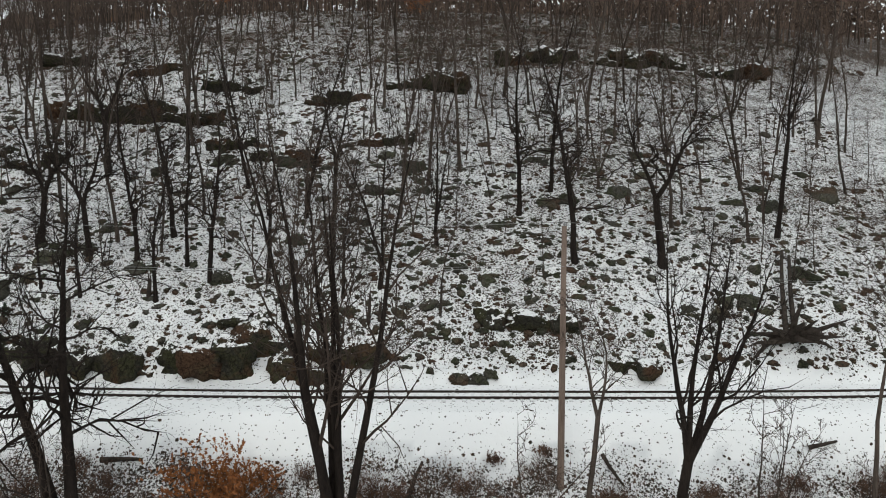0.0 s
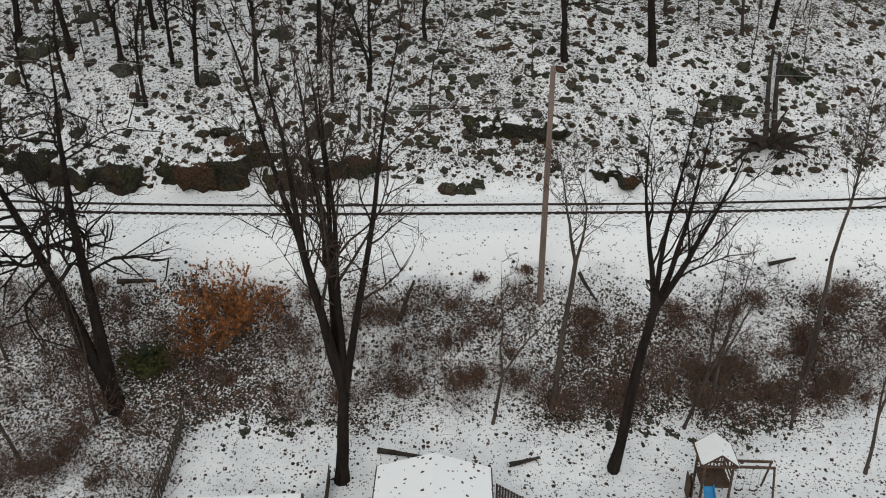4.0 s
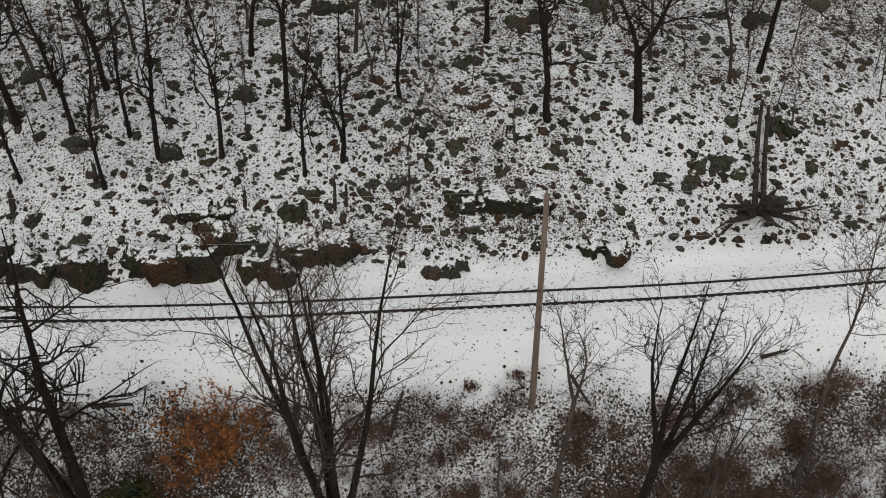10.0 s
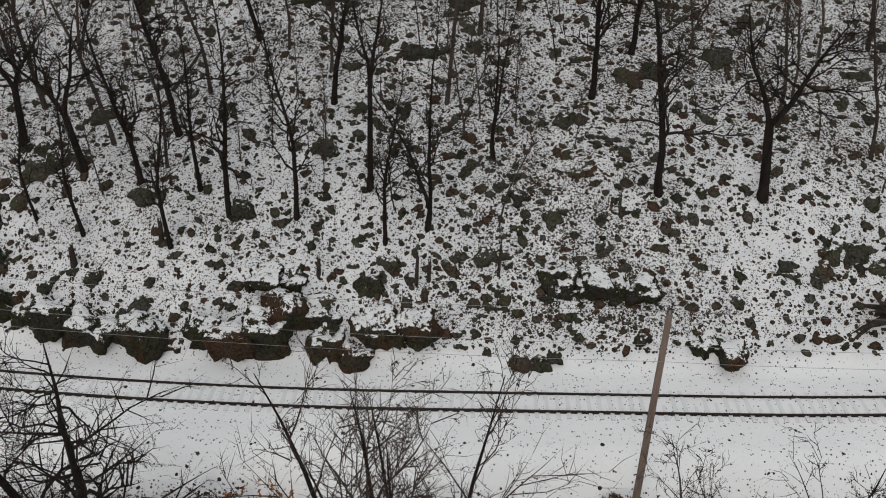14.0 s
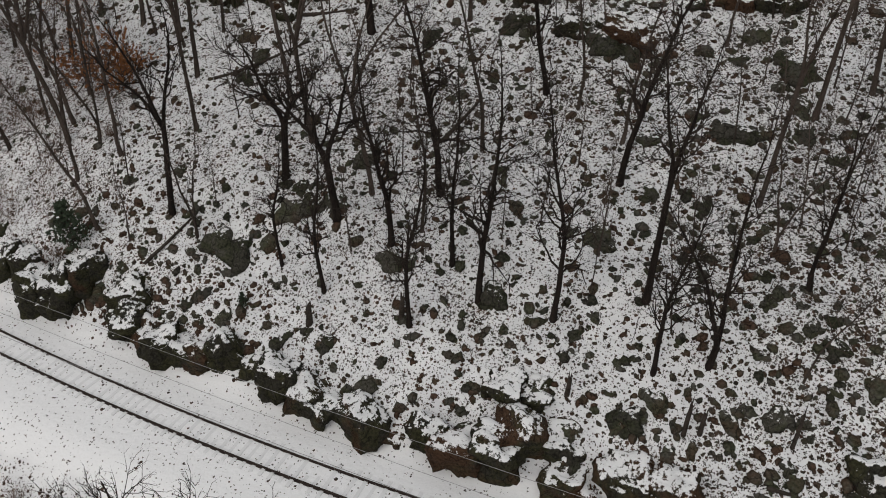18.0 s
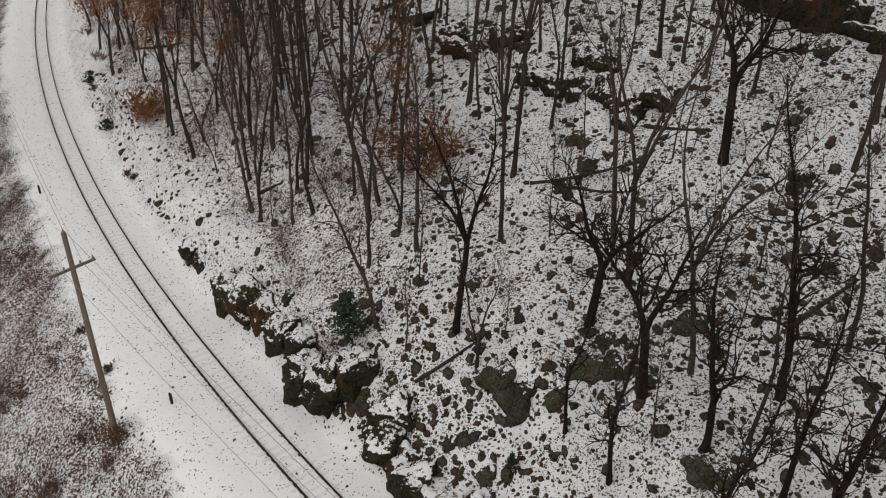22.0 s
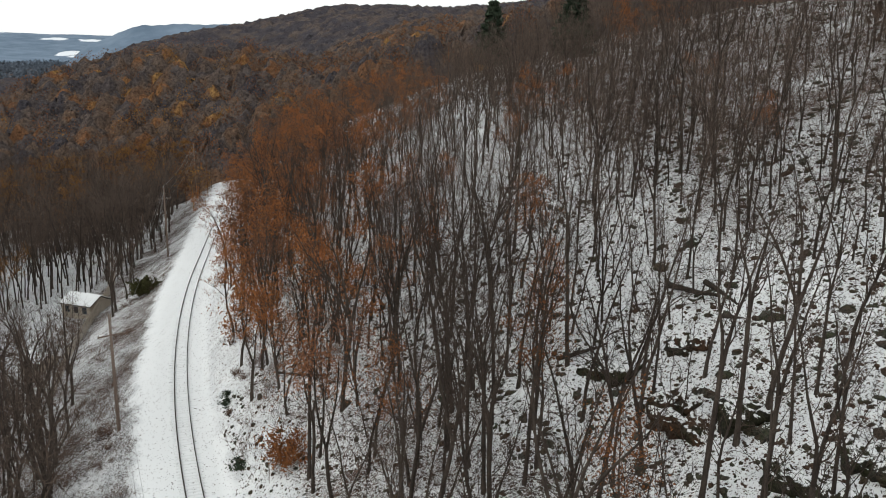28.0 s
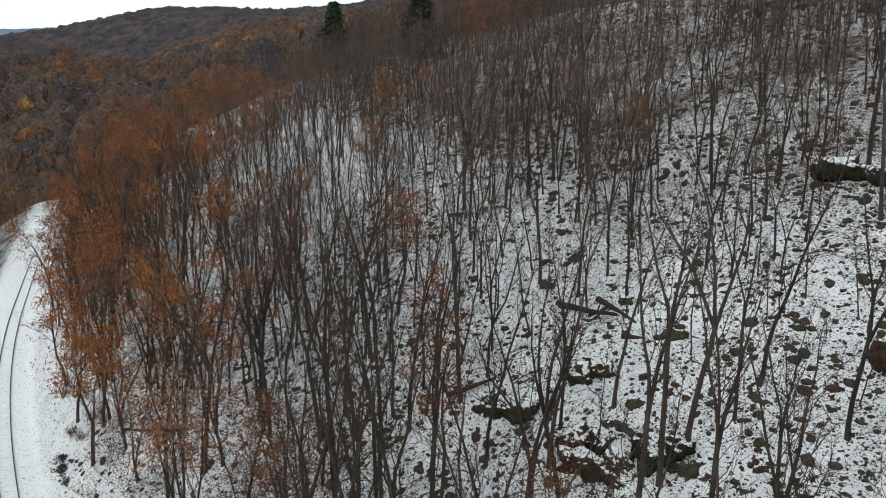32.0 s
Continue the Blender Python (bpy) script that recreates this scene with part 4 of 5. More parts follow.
# ---- far woods: one joined mass of small bare crowns ----
def far_woods(name, label, count, radius, azimuth, tris, tall_m, wide, mat, seed, sliver, near_m, keep=None):
    r = random.Random(seed)
    vs, fs = [], []
    for _ in range(count):
        dist = math.sqrt(r.uniform(radius[0] ** 2, radius[1] ** 2))
        az = radians(r.uniform(*azimuth))
        x, y = -34 - math.sin(az) * dist, -10 + math.cos(az) * dist
        if (abs(float(track_dist(x, y))) < 6.5 and x > -222) or (keep and not keep(x, y, dist, math.degrees(az))):
            continue
        z, h = at_ground(x, y), tall_m * r.uniform(0.7, 1.15)
        w = wide * r.uniform(0.7, 1.2)
        far = max(1.0, dist / near_m)
        for k in range(max(6, round(tris / far))):
            q = Vector((r.gauss(0, 1), r.gauss(0, 1), r.gauss(0.3, 0.9))).normalized() * r.random() ** 0.25
            p = Vector((x + q.x * w, y + q.y * w, z + h * (0.62 + 0.38 * q.z)))
            way = far ** 0.7 * (Vector((q.x, q.y, 0.5)) + Vector((r.gauss(0, 0.6), r.gauss(0, 0.6), r.gauss(0, 0.6)))).normalized() * sliver * r.uniform(0.6, 1.3)
            side = way.cross(Vector((r.gauss(0, 1), r.gauss(0, 1), r.gauss(0, 1)))) * r.uniform(0.16, 0.32)
            b = len(vs)
            vs.extend([p - side, p + side, p + way])
            fs.append((b, b + 1, b + 2))
        b = len(vs)
        vs.extend([(x - 0.16, y, z - 0.5), (x + 0.16, y + 0.1, z - 0.5), (x, y, z + h * 0.8)])
        fs.append((b, b + 1, b + 2))
    return thing(name, label, "woods", kind="stuff", data=mesh_of(name, vs, fs, mat))


HAZEL = grainy("grey_brown_far_twigs", (0.030, 0.022, 0.018), (0.175, 0.125, 0.098), 0.13, fine=9)
# DISTANT holds the haze of distance in its blue-grey tones.
DISTANT = grainy("haze_tinted_far_woods", (0.060, 0.072, 0.090), (0.125, 0.145, 0.175), 0.02, fine=14)
AUTUMN = grainy("russet_far_crowns", (0.075, 0.036, 0.019), (0.23, 0.10, 0.044), 0.13, fine=9)
GOLD = grainy("yellow_brown_far_crowns", (0.13, 0.065, 0.02), (0.29, 0.155, 0.05), 0.13, fine=9)
def canopy_mat():
    """Bare and russet crowns side by side: each crown its own hue, with twig grain."""
    m, n, l, bsdf = material("mixed_bare_and_russet_canopy", 0.95)
    co = place_node(n)
    at = n.new("ShaderNodeAttribute")
    at.attribute_name = "hue"
    col = ramp(n, l, at.outputs["Fac"], (0.0, (0.062, 0.056, 0.064)), (0.4, (0.108, 0.085, 0.076)), (0.7, (0.130, 0.090, 0.068)), (0.84, (0.150, 0.088, 0.056)),
               (0.94, (0.20, 0.095, 0.045)), (1.0, (0.25, 0.14, 0.055)))
    grain = noise_node(n, l, 0.9, 6, 0.75, co)
    hs = n.new("ShaderNodeHueSaturation")
    l.new(ramp(n, l, grain, (0.32, 0.25), (0.68, 1.5)), hs.inputs["Value"])
    l.new(col, hs.inputs["Color"])
    l.new(hs.outputs[0], bsdf.inputs["Base Color"])
    bump(n, l, bsdf, grain, 1.0, 1.2)
    return m


CANOPY = canopy_mat()


def canopy(name, label, radius, cols, rows, cell, height, warm, seed):
    """The closed top of a far wood: every crown a rough dome over its own stem, lower towards the wood's near edge."""
    pick = np.random.RandomState(seed)
    A, R = np.meshgrid(np.radians(np.linspace(12, 100, cols)), np.linspace(*radius, rows), indexing="xy")
    A = A + pick.normal(0, 0.3, A.shape) * (A[0, 1] - A[0, 0])
    R = R + pick.normal(0, 0.3, R.shape) * (R[1, 0] - R[0, 0])
    x, y = -34 - np.sin(A) * R, -10 + np.cos(A) * R
    i, j = np.floor(x / cell).astype(int), np.floor(y / cell).astype(int)
    best, hue, rise = np.full(x.shape, 9e9), np.zeros(x.shape), np.zeros(x.shape)
    for di in (-1, 0, 1):
        for dj in (-1, 0, 1):
            a, b = i + di, j + dj
            h = [np.modf(np.abs(np.sin(a * p + b * q) * 43758.5))[0] for p, q in ((12.9, 78.2), (39.3, 11.1), (73.1, 52.2), (26.7, 91.9))]
            d = np.hypot(x - (a + 0.15 + 0.7 * h[0]) * cell, y - (b + 0.15 + 0.7 * h[1]) * cell) / cell
            near = d < best
            best, hue, rise = np.where(near, d, best), np.where(near, h[2], hue), np.where(near, h[3], rise)
    dome = height * (0.72 + 0.4 * rise) * (1 - 1.1 * np.clip(best, 0, 0.75) ** 2) + pick.normal(0, 0.45, x.shape)
    d = track_dist(x, y)
    clear = np.clip((np.abs(d) - 7) / 4, 0, 1)
    clear = np.where(x < -232, 1.0, clear) * np.clip((R - radius[0]) / 12, 0, 1)
    z = ground_z(x, y) + dome * clear - 2.0 * (1 - clear)
    ids = np.arange(cols * rows).reshape(rows, cols)
    quads = np.stack([ids[:-1, :-1], ids[1:, :-1], ids[1:, 1:], ids[:-1, 1:]], -1).reshape(-1, 4)
    me = mesh_of(name, np.stack([x, y, z], -1).reshape(-1, 3).tolist(), quads.tolist(), CANOPY)
    warmth = np.clip(hue * (0.72 + 0.28 * warm) + 0.12 * warm * ripple(x, y, 26, 1.1) - 0.34 * (1 - warm), 0, 1)
    me.attributes.new("hue", "FLOAT", "POINT").data.foreach_set("value", warmth.reshape(-1).astype(np.float32))
    return thing(name, label, "woods", kind="stuff", data=me)


canopy("valley_canopy", "close grey-brown and russet crowns of the woods in the valley", (232, 640), 320, 190, 7.0, 12.5, 1.0, 21)
canopy("ridge_canopy", "bare violet-brown woods covering the distant ridge", (640, 1300), 400, 150, 10.0, 9.0, 0.15, 22)
far_woods("valley_woods", "grey-brown bare twigs standing above the woods in the valley", 2600, (215, 560), (15, 100), 46, 14, 4.3, HAZEL, 5, 0.6, 260)
far_woods("hilltop_woods", "bare dark woods along the top of the slope", 2600, (95, 330), (-82, 22), 40, 14, 3.6, HAZEL, 9, 1.1, 150, lambda x, y, r, a: float(track_dist(x, y)) > 62)
far_woods("russet_woods", "russet oak crowns among the bare woods", 300, (200, 460), (44, 100), 190, 15.5, 4.4, AUTUMN, 6, 0.5, 260)
far_woods("golden_woods", "yellow-brown oak crowns among the bare woods", 80, (200, 400), (60, 100), 190, 15.5, 4.2, GOLD, 16, 0.5, 260)
far_woods("distant_hill_woods", "woods on the far valley floor, tinted blue-grey for haze", 6000, (1250, 3000), (52, 96), 10, 12, 12, DISTANT, 8, 5.0, 2000)


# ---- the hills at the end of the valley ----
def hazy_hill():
    """Far wooded hillside with haze put into its blue-grey colour, and pale snowed clearings."""
    m, n, l, bsdf = material("haze_tinted_wooded_hill", 0.95)
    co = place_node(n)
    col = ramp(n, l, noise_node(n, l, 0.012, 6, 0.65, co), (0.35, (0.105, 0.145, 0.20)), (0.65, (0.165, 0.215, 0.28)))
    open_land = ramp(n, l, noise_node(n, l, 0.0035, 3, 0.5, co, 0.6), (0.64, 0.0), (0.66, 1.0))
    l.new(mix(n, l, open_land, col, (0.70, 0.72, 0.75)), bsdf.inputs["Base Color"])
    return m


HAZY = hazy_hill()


def far_hill(name, label, foot, crest, azimuths, heights, foot_z):
    """A long hill: rises from the foot to the crest, both metres away, with a wavy crest line."""
    vs, fs = [], []
    cols, rows = 140, 9
    for k in range(cols):
        az = azimuths[0] + (azimuths[-1] - azimuths[0]) * k / (cols - 1)
        top = float(np.interp(az, azimuths, heights)) + 1.2 * math.sin(az * 2.1) + 0.5 * math.sin(az * 7.7 + 1)
        for j in range(rows):
            f = j / (rows - 2)
            r = foot + (crest - foot) * f
            z = foot_z + (top - foot_z) * (f ** 1.6 if f <= 1 else 0.6)
            vs.append((-34 - math.sin(radians(az)) * r, -10 + math.cos(radians(az)) * r, z))
    for k in range(cols - 1):
        for j in range(rows - 1):
            a = k * rows + j
            fs.append((a, a + rows, a + rows + 1, a + 1))
    return thing(name, label, "hill", kind="structure", data=mesh_of(name, vs, fs, HAZY, True))


far_hill("backdrop_ridge", "wooded ridge across the far end of the valley, tinted blue-grey for haze", 2600, 3900, (56, 66, 72, 76, 77.5, 80, 88, 100), (60, 84, 84, 88, 98, 84, 90, 80), -16)
far_hill("backdrop_hill", "pale hill with snowed clearings beyond the wooded ridge, tinted blue-grey for haze", 1500, 1950, (56, 62, 65.5, 68.8, 70.3, 72, 74), (78, 86, 86, 82, 64, 40, -20), -18)


# ---- below the bank: the trees beside the yard ----
YARD = "bare trees between the yard and the track"
put(tree("old dark tree with twin trunks and drooping limbs", YARD, seed=101, h=20, r=0.62, leaders=2, split=0.04, fans=((15, 185), (1.5, 20)), limbs=44, twigs=8, spread=74, reach=0.30, bare=0.34, lift=-0.03, near=True, bark=WET_BARK, twig=WET_TWIG, crook=0.36, thick=1.25), -23.8, -10.9)
put(tree("tall bare tree with many upright stems", YARD, seed=102, h=25, r=0.36, leaders=6, split=0.22, bark=WET_BARK, fans=((11, 185), (5, 215), (2, 95), (3.5, 20), (8, 345), (6, 160)), limbs=64, twigs=6, spread=34, reach=0.22, bare=0.28, near=True, crook=0.14, lift=0.12), -11.5, -14.95)
put(tree("bare tree forking into spreading limbs", YARD, seed=103, h=20, r=0.27, leaders=4, split=0.47, bark=WET_BARK, twig=WET_TWIG, fans=((7, 175), (4, 60), (17, 8), (24, 330)), limbs=34, twigs=5, spread=40, reach=0.22, lean=6, near=True), 2.1, -14.6)
put(tree("thin bare tree beside the utility pole", YARD, seed=104, h=15, r=0.15, leaders=2, split=0.6, limbs=20, twigs=4, reach=0.18, near=True), -0.6, -11.2)
put(tree("slender bare tree with a small crown", YARD, seed=105, h=17, r=0.17, leaders=1, low=0.6, limbs=22, twigs=5, reach=0.22, lean=5, near=True), 13.5, -9.5, 1, 10)
for k, (x, y, h, lean) in enumerate(((-3.8, -12.0, 11, 4), (6.4, -12.0, 12, 9), (7.7, -11.4, 11, 12), (-24.4, -12.1, 11, 8), (14.9, -15.0, 12, 3), (-27.6, -14.2, 12, 12), (12.1, -12.2, 8, 5), (-30, -9, 12, 4), (18, -11, 11, 4))):
    put(tree("young bare tree in the brush below the track", YARD, seed=110 + k, h=h, r=0.10, leaders=2, split=0.3, fan=10, limbs=18, twigs=4, reach=0.2, lean=3, near=True), x, y, 1, 30 * k, lean, (0, 180)[x < -20])


# ---- shrubs ----
def shrub_meshes(seed, h, stems, leaves, leaf=0.07):
    r = random.Random(seed)
    wood, foliage = ([], []), ([], [])
    for _ in range(stems):
        a, t = r.uniform(0, 6.28), radians(r.uniform(5, 45))
        s = Vector((r.gauss(0, 0.5) * h * 0.5, r.gauss(0, 0.5) * h * 0.5, -0.1))
        pts = bent(r, s, Vector((math.cos(a) * math.sin(t), math.sin(a) * math.sin(t), math.cos(t))), h * r.uniform(0.5, 1.05), 3, 0.16, 0.02)
        tube(wood, pts, [0.018, 0.015, 0.010, 0.003], 3)
        for _ in range(6):
            p, w = along(pts, r.uniform(0.3, 0.95))
            w2, l2 = sprout(r, w, r.uniform(25, 60)), h * r.uniform(0.15, 0.4)
            b = [p, p + w2 * l2]
            blade(r, wood, p, w2, l2, 0.014)
            for _ in range(leaves):
                q, _w = along(b, r.random())
                add_leaf(r, foliage, q, leaf * r.uniform(0.6, 1.4))
    return wood, foliage


def shrub(label, seed, h, stems, leaves, mat, leaf=0.07, group="brush beside the track"):
    wood, foliage = shrub_meshes(seed, h, stems, leaves, leaf)
    t = thing("shrub", label, "shrub", group)
    part("twig_tangle", wood, BRUSHWOOD, t)
    if foliage[0]:
        part("leaves", foliage, mat, t, "withered leaves")
    return t


BRIAR = grainy("withered_red_brown_leaves", (0.070, 0.042, 0.031), (0.175, 0.106, 0.076), 0.9, vary=0.5)
brushes = [shrub("leafless tangled shrub with withered brown leaves", 200 + k, h, n, lv, BRIAR) for k, (h, n, lv) in enumerate(((1.9, 46, 2), (2.6, 40, 1), (1.5, 54, 3), (3.2, 36, 1)))]
brush_plans = [[(np.array([tuple(q) for q in v]), f, j) for j, (v, f) in enumerate(shrub_meshes(200 + k, h, n, lv))] for k, (h, n, lv) in enumerate(((1.9, 28, 1), (2.6, 26, 1), (1.5, 32, 2), (3.2, 24, 1)))]
west_spots = []
n = 0
while n < 255:
    x = rng.uniform(-125, 24) if rng.random() < 0.4 else rng.uniform(-34, 24)
    lo = -11.3 if x > -20 else -16
    d = rng.uniform(lo, -5.9)
    s = float(track_slope(x))
    y = float(track_y(x)) + d * math.sqrt(1 + s * s)
    if rng.random() < 0.75 + 0.3 * float(ripple(x, y, 2.6, 9.0)):
        size = rng.uniform(0.4, 0.85)
        if x > -60:
            put(rng.choice(brushes), x, y, size, rng.uniform(0, 360))
        else:
            west_spots.append((x, y, size, rng.uniform(0, 6.28), rng.randrange(4)))
        n += 1
n = 0
while n < 100:
    x, d = rng.uniform(-165, -52), rng.uniform(-12.5, -5.2)
    y = float(north_of(x, d))
    if rng.random() < 0.6 + 0.5 * float(ripple(x, y, 3.4, 2.0)):
        west_spots.append((x, y, rng.uniform(0.22, 0.5), rng.uniform(0, 6.28), rng.randrange(4)))
        n += 1
n = 0
while n < 70:
    x, d = rng.uniform(-150, -50), rng.uniform(4.6, 14)
    s = float(track_slope(x))
    west_spots.append((x, float(track_y(x)) + d * math.sqrt(1 + s * s), rng.uniform(0.4, 0.9), rng.uniform(0, 6.28), rng.randrange(4)))
    n += 1
joined_wood("bank_brush", "tangled brown brush on the snowy banks where the track bends", brush_plans, (BRUSHWOOD, BRIAR), west_spots)["category"] = "brush"
for k, t in enumerate(brushes):
    if t.name not in placed:
        put(t, -30.0 - 3 * k, float(north_of(-30.0 - 3 * k, -8.0)), 0.6)
oak_shrub = shrub("young oak full of orange-brown leaves", 230, 3.6, 40, 9, RUSSET, 0.11, "orange-leaved young oaks")
for x, y, s in ((-18.4, -7.2, 1.0), (-17.0, -7.0, 0.8), (-19.4, -8.3, 0.7), (-86.4, 19.0, 0.7), (-88.0, 19.7, 0.8), (-53.9, 20.3, 1.2)):
    put(oak_shrub, x, y, s, 60 * x)


# ---- evergreens ----
def pine(seed, h, w, tiers, label, name="pine_tree", tufts=13):
    r = random.Random(seed)
    wood, needles = ([], []), ([], [])
    tube(wood, [(0, 0, -0.3), (0.05, 0, h * 0.5), (0, 0.05, h)], [h * 0.016, h * 0.011, 0.02], 7)
    for k in range(tiers):
        f = 0.12 + 0.86 * k / tiers
        for j in range(7):
            a = j * 0.9 + k * 1.3 + r.gauss(0, 0.2)
            size = w * (1.05 - f) * r.uniform(0.7, 1.15)
            p = Vector((0, 0, h * f))
            b = bent(r, p, Vector((math.cos(a), math.sin(a), 0.12)), size, 3, 0.08, 0.03)
            tube(wood, b, [0.03, 0.02, 0.012, 0.003], 3)
            for _ in range(tufts):
                q, _w = along(b, r.uniform(0.15, 1.0))
                q = q + Vector((r.gauss(0, 0.1), r.gauss(0, 0.1), r.gauss(0, 0.08))) * w * 0.45
                add_leaf(r, needles, q, r.uniform(0.05, 0.12) * w)
    t = thing(name, label, "evergreen tree", "evergreens")
    part("trunk", wood, BARK, t)
    part("needles", needles, GREEN, t, "dark green needles")
    return t


tall_pine = pine(300, 14, 5.2, 15, "tall dark green pine above the bare wood", tufts=34)
for x, y, s in ((-145, 117.5, 1.2), (-184, 133, 1.25), (-192, 210, 1.0)):
    put(tall_pine, x, y, s, 20 * x)
little_pine = pine(301, 3.6, 1.7, 9, "small dark green hemlock on the snowy bank")
for x, y, s in ((-49.4, 9.2, 1.0), (-22.3, -9.5, 0.55), (-36.2, 7.6, 0.3)):
    put(little_pine, x, y, s, 35 * x)

low_pine = pine(302, 1.5, 2.3, 5, "low sprawling evergreen on the snowy track edge", "evergreen_shrub", 7)
for x, y, s in ((-92.7, 17.9, 0.7), (-104.5, 22.6, 0.55), (-106.0, 23.4, 0.5)):
    put(low_pine, x, y, s, 35 * x)


# ---- dead wood ----
def log(x, y, length, r, turn, tilt=0.0, label="fallen dark log lying on the snow"):
    t = thing("fallen_log", label, "log", "fallen logs in the wood")
    rr = random.Random(int(x * 10) + int(y * 100))
    pts = bent(rr, Vector((-length / 2, 0, 0)), Vector((1, 0, 0)), length, 6, 0.04, 0)
    part("log", tube(([], []), pts, [r * (1 - 0.09 * k) for k in range(7)], 7), ROT, t, smooth=True)
    for k in range(2):
        p, w = along(pts, rr.uniform(0.4, 0.9))
        part("branch_stub", tube(([], []), bent(rr, p, sprout(rr, w, 55), length * 0.16, 2, 0.1, 0), [r * 0.35, r * 0.25, r * 0.12], 4), ROT, t)
    a = radians(turn)
    dx, dy = math.cos(a) * length / 2, math.sin(a) * length / 2
    z0, z1 = at_ground(x - dx, y - dy), at_ground(x + dx, y + dy)
    rise = math.degrees(math.atan2(z1 - z0, length)) + tilt
    t.matrix_basis = Matrix.Translation((x, y, (z0 + z1) / 2 + r * 0.6 + abs(math.sin(radians(tilt))) * length / 2)) @ pose(0, 0, 0, 0, 0, turn) @ pose(0, 0, 0, 0, -rise, 0)
    return t


LOGS = ((-8.3, -6.3, 2.6, 0.16, 60), (-23.7, -5.3, 2.2, 0.17, 0), (13.4, -4.6, 1.7, 0.14, 8), (2.0, -5.6, 2.0, 0.12, -50), (-8.6, -13.7, 2.4, 0.16, -10), (-2.3, -14.4, 1.6, 0.14, 8),
        (-42.6, 10.4, 4.5, 0.12, 55), (-42.0, 22.0, 5.0, 0.12, 12), (-40.0, 27.6, 4.0, 0.16, 5), (-42.6, 22.6, 7.0, 0.13, 28), (-64.7, 43.0, 4.5, 0.25, -25), (-64.5, 16.2, 3.4, 0.15, 40),
        (-27.6, 20.3, 3.8, 0.16, 62), (-66.7, 42.2, 6.0, 0.26, -20), (-58.9, 41.0, 8.5, 0.20, 6), (-95.8, 26.1, 9.0, 0.18, 2), (-71.3, 35.2, 3.6, 0.2, 30), (-6.7, 4.9, 2.2, 0.12, 0))
for x, y, length, r, turn in LOGS:
    log(x, y, length, r, turn)


def stump(x, y, h, r, lean=0):
    t = thing("tree_stump", "broken dark tree stump standing in the snow", "stump", "stumps on the slope")
    rr = random.Random(int(x * 7))
    out = tube(([], []), [(0, 0, -0.3), (0, 0, 0.1), (0.02, 0, h * 0.6), (0.03, 0.02, h)], [r * 1.4, r * 1.05, r * 0.9, r * 0.7], 8)
    for k in range(3):
        a = rr.uniform(0, 6.28)
        tube(out, [(math.cos(a) * r * 0.4, math.sin(a) * r * 0.4, h * 0.95), (math.cos(a) * r * 0.6, math.sin(a) * r * 0.6, h * rr.uniform(1.15, 1.5))], [r * 0.35, 0.002], 4)
    part("wood", out, ROT, t)
    put(t, x, y, 1, 40 * x, lean, 40)


for x, y, h, r in ((-17.4, 6.8, 1.1, 0.13), (-11.7, 6.2, 1.9, 0.12), (-11.0, 6.4, 1.3, 0.12), (-31.9, 7.4, 1.2, 0.2), (-61.8, 16.8, 4.2, 0.16), (-7.0, 6.6, 2.0, 0.10), (-26.8, 8.3, 1.3, 0.16)):
    stump(x, y, h, r, 4)

# The uprooted tree east of the boulders: two split trunks down the slope and a spray of dark roots.
snag = thing("uprooted_tree", "uprooted dead tree with split trunk and spread dark roots", "dead tree")
rr = random.Random(77)
snag.matrix_basis = Matrix.Translation((15.6, 4.9, at_ground(15.6, 4.9, -0.25)))
up = Vector((0.26, 1.0, 0.78)).normalized()
for o, length in ((-0.28, 8.4), (0.28, 8.0)):
    pts = bent(rr, Vector((o, 0, 0)), up, length, 6, 0.015, 0)
    part("split_trunk", tube(([], []), pts, [0.20 - 0.015 * k for k in range(7)], 7), ROT, snag, smooth=True)
for k in range(24):
    a = rr.uniform(-3.3, 0.6)
    pts = bent(rr, Vector((0, 0.2, 0.15)), Vector((math.cos(a), math.sin(a) * 0.8, rr.uniform(0.05, 0.5))), rr.uniform(1.4, 4.2), 4, 0.2, -0.05)
    part("root", tube(([], []), pts, [0.30, 0.24, 0.17, 0.11, 0.02], 5), ROT, snag)


# ---- the yard below the bank ----
def slab(points, z_low, z_high):
    """A prism over a polygon."""
    n = len(points)
    vs = [(x, y, z_low) for x, y in points] + [(x, y, z_high) for x, y in points]
    return vs, [tuple(range(n))[::-1], tuple(range(n, 2 * n))] + [(k, (k + 1) % n, n + (k + 1) % n, n + k) for k in range(n)]


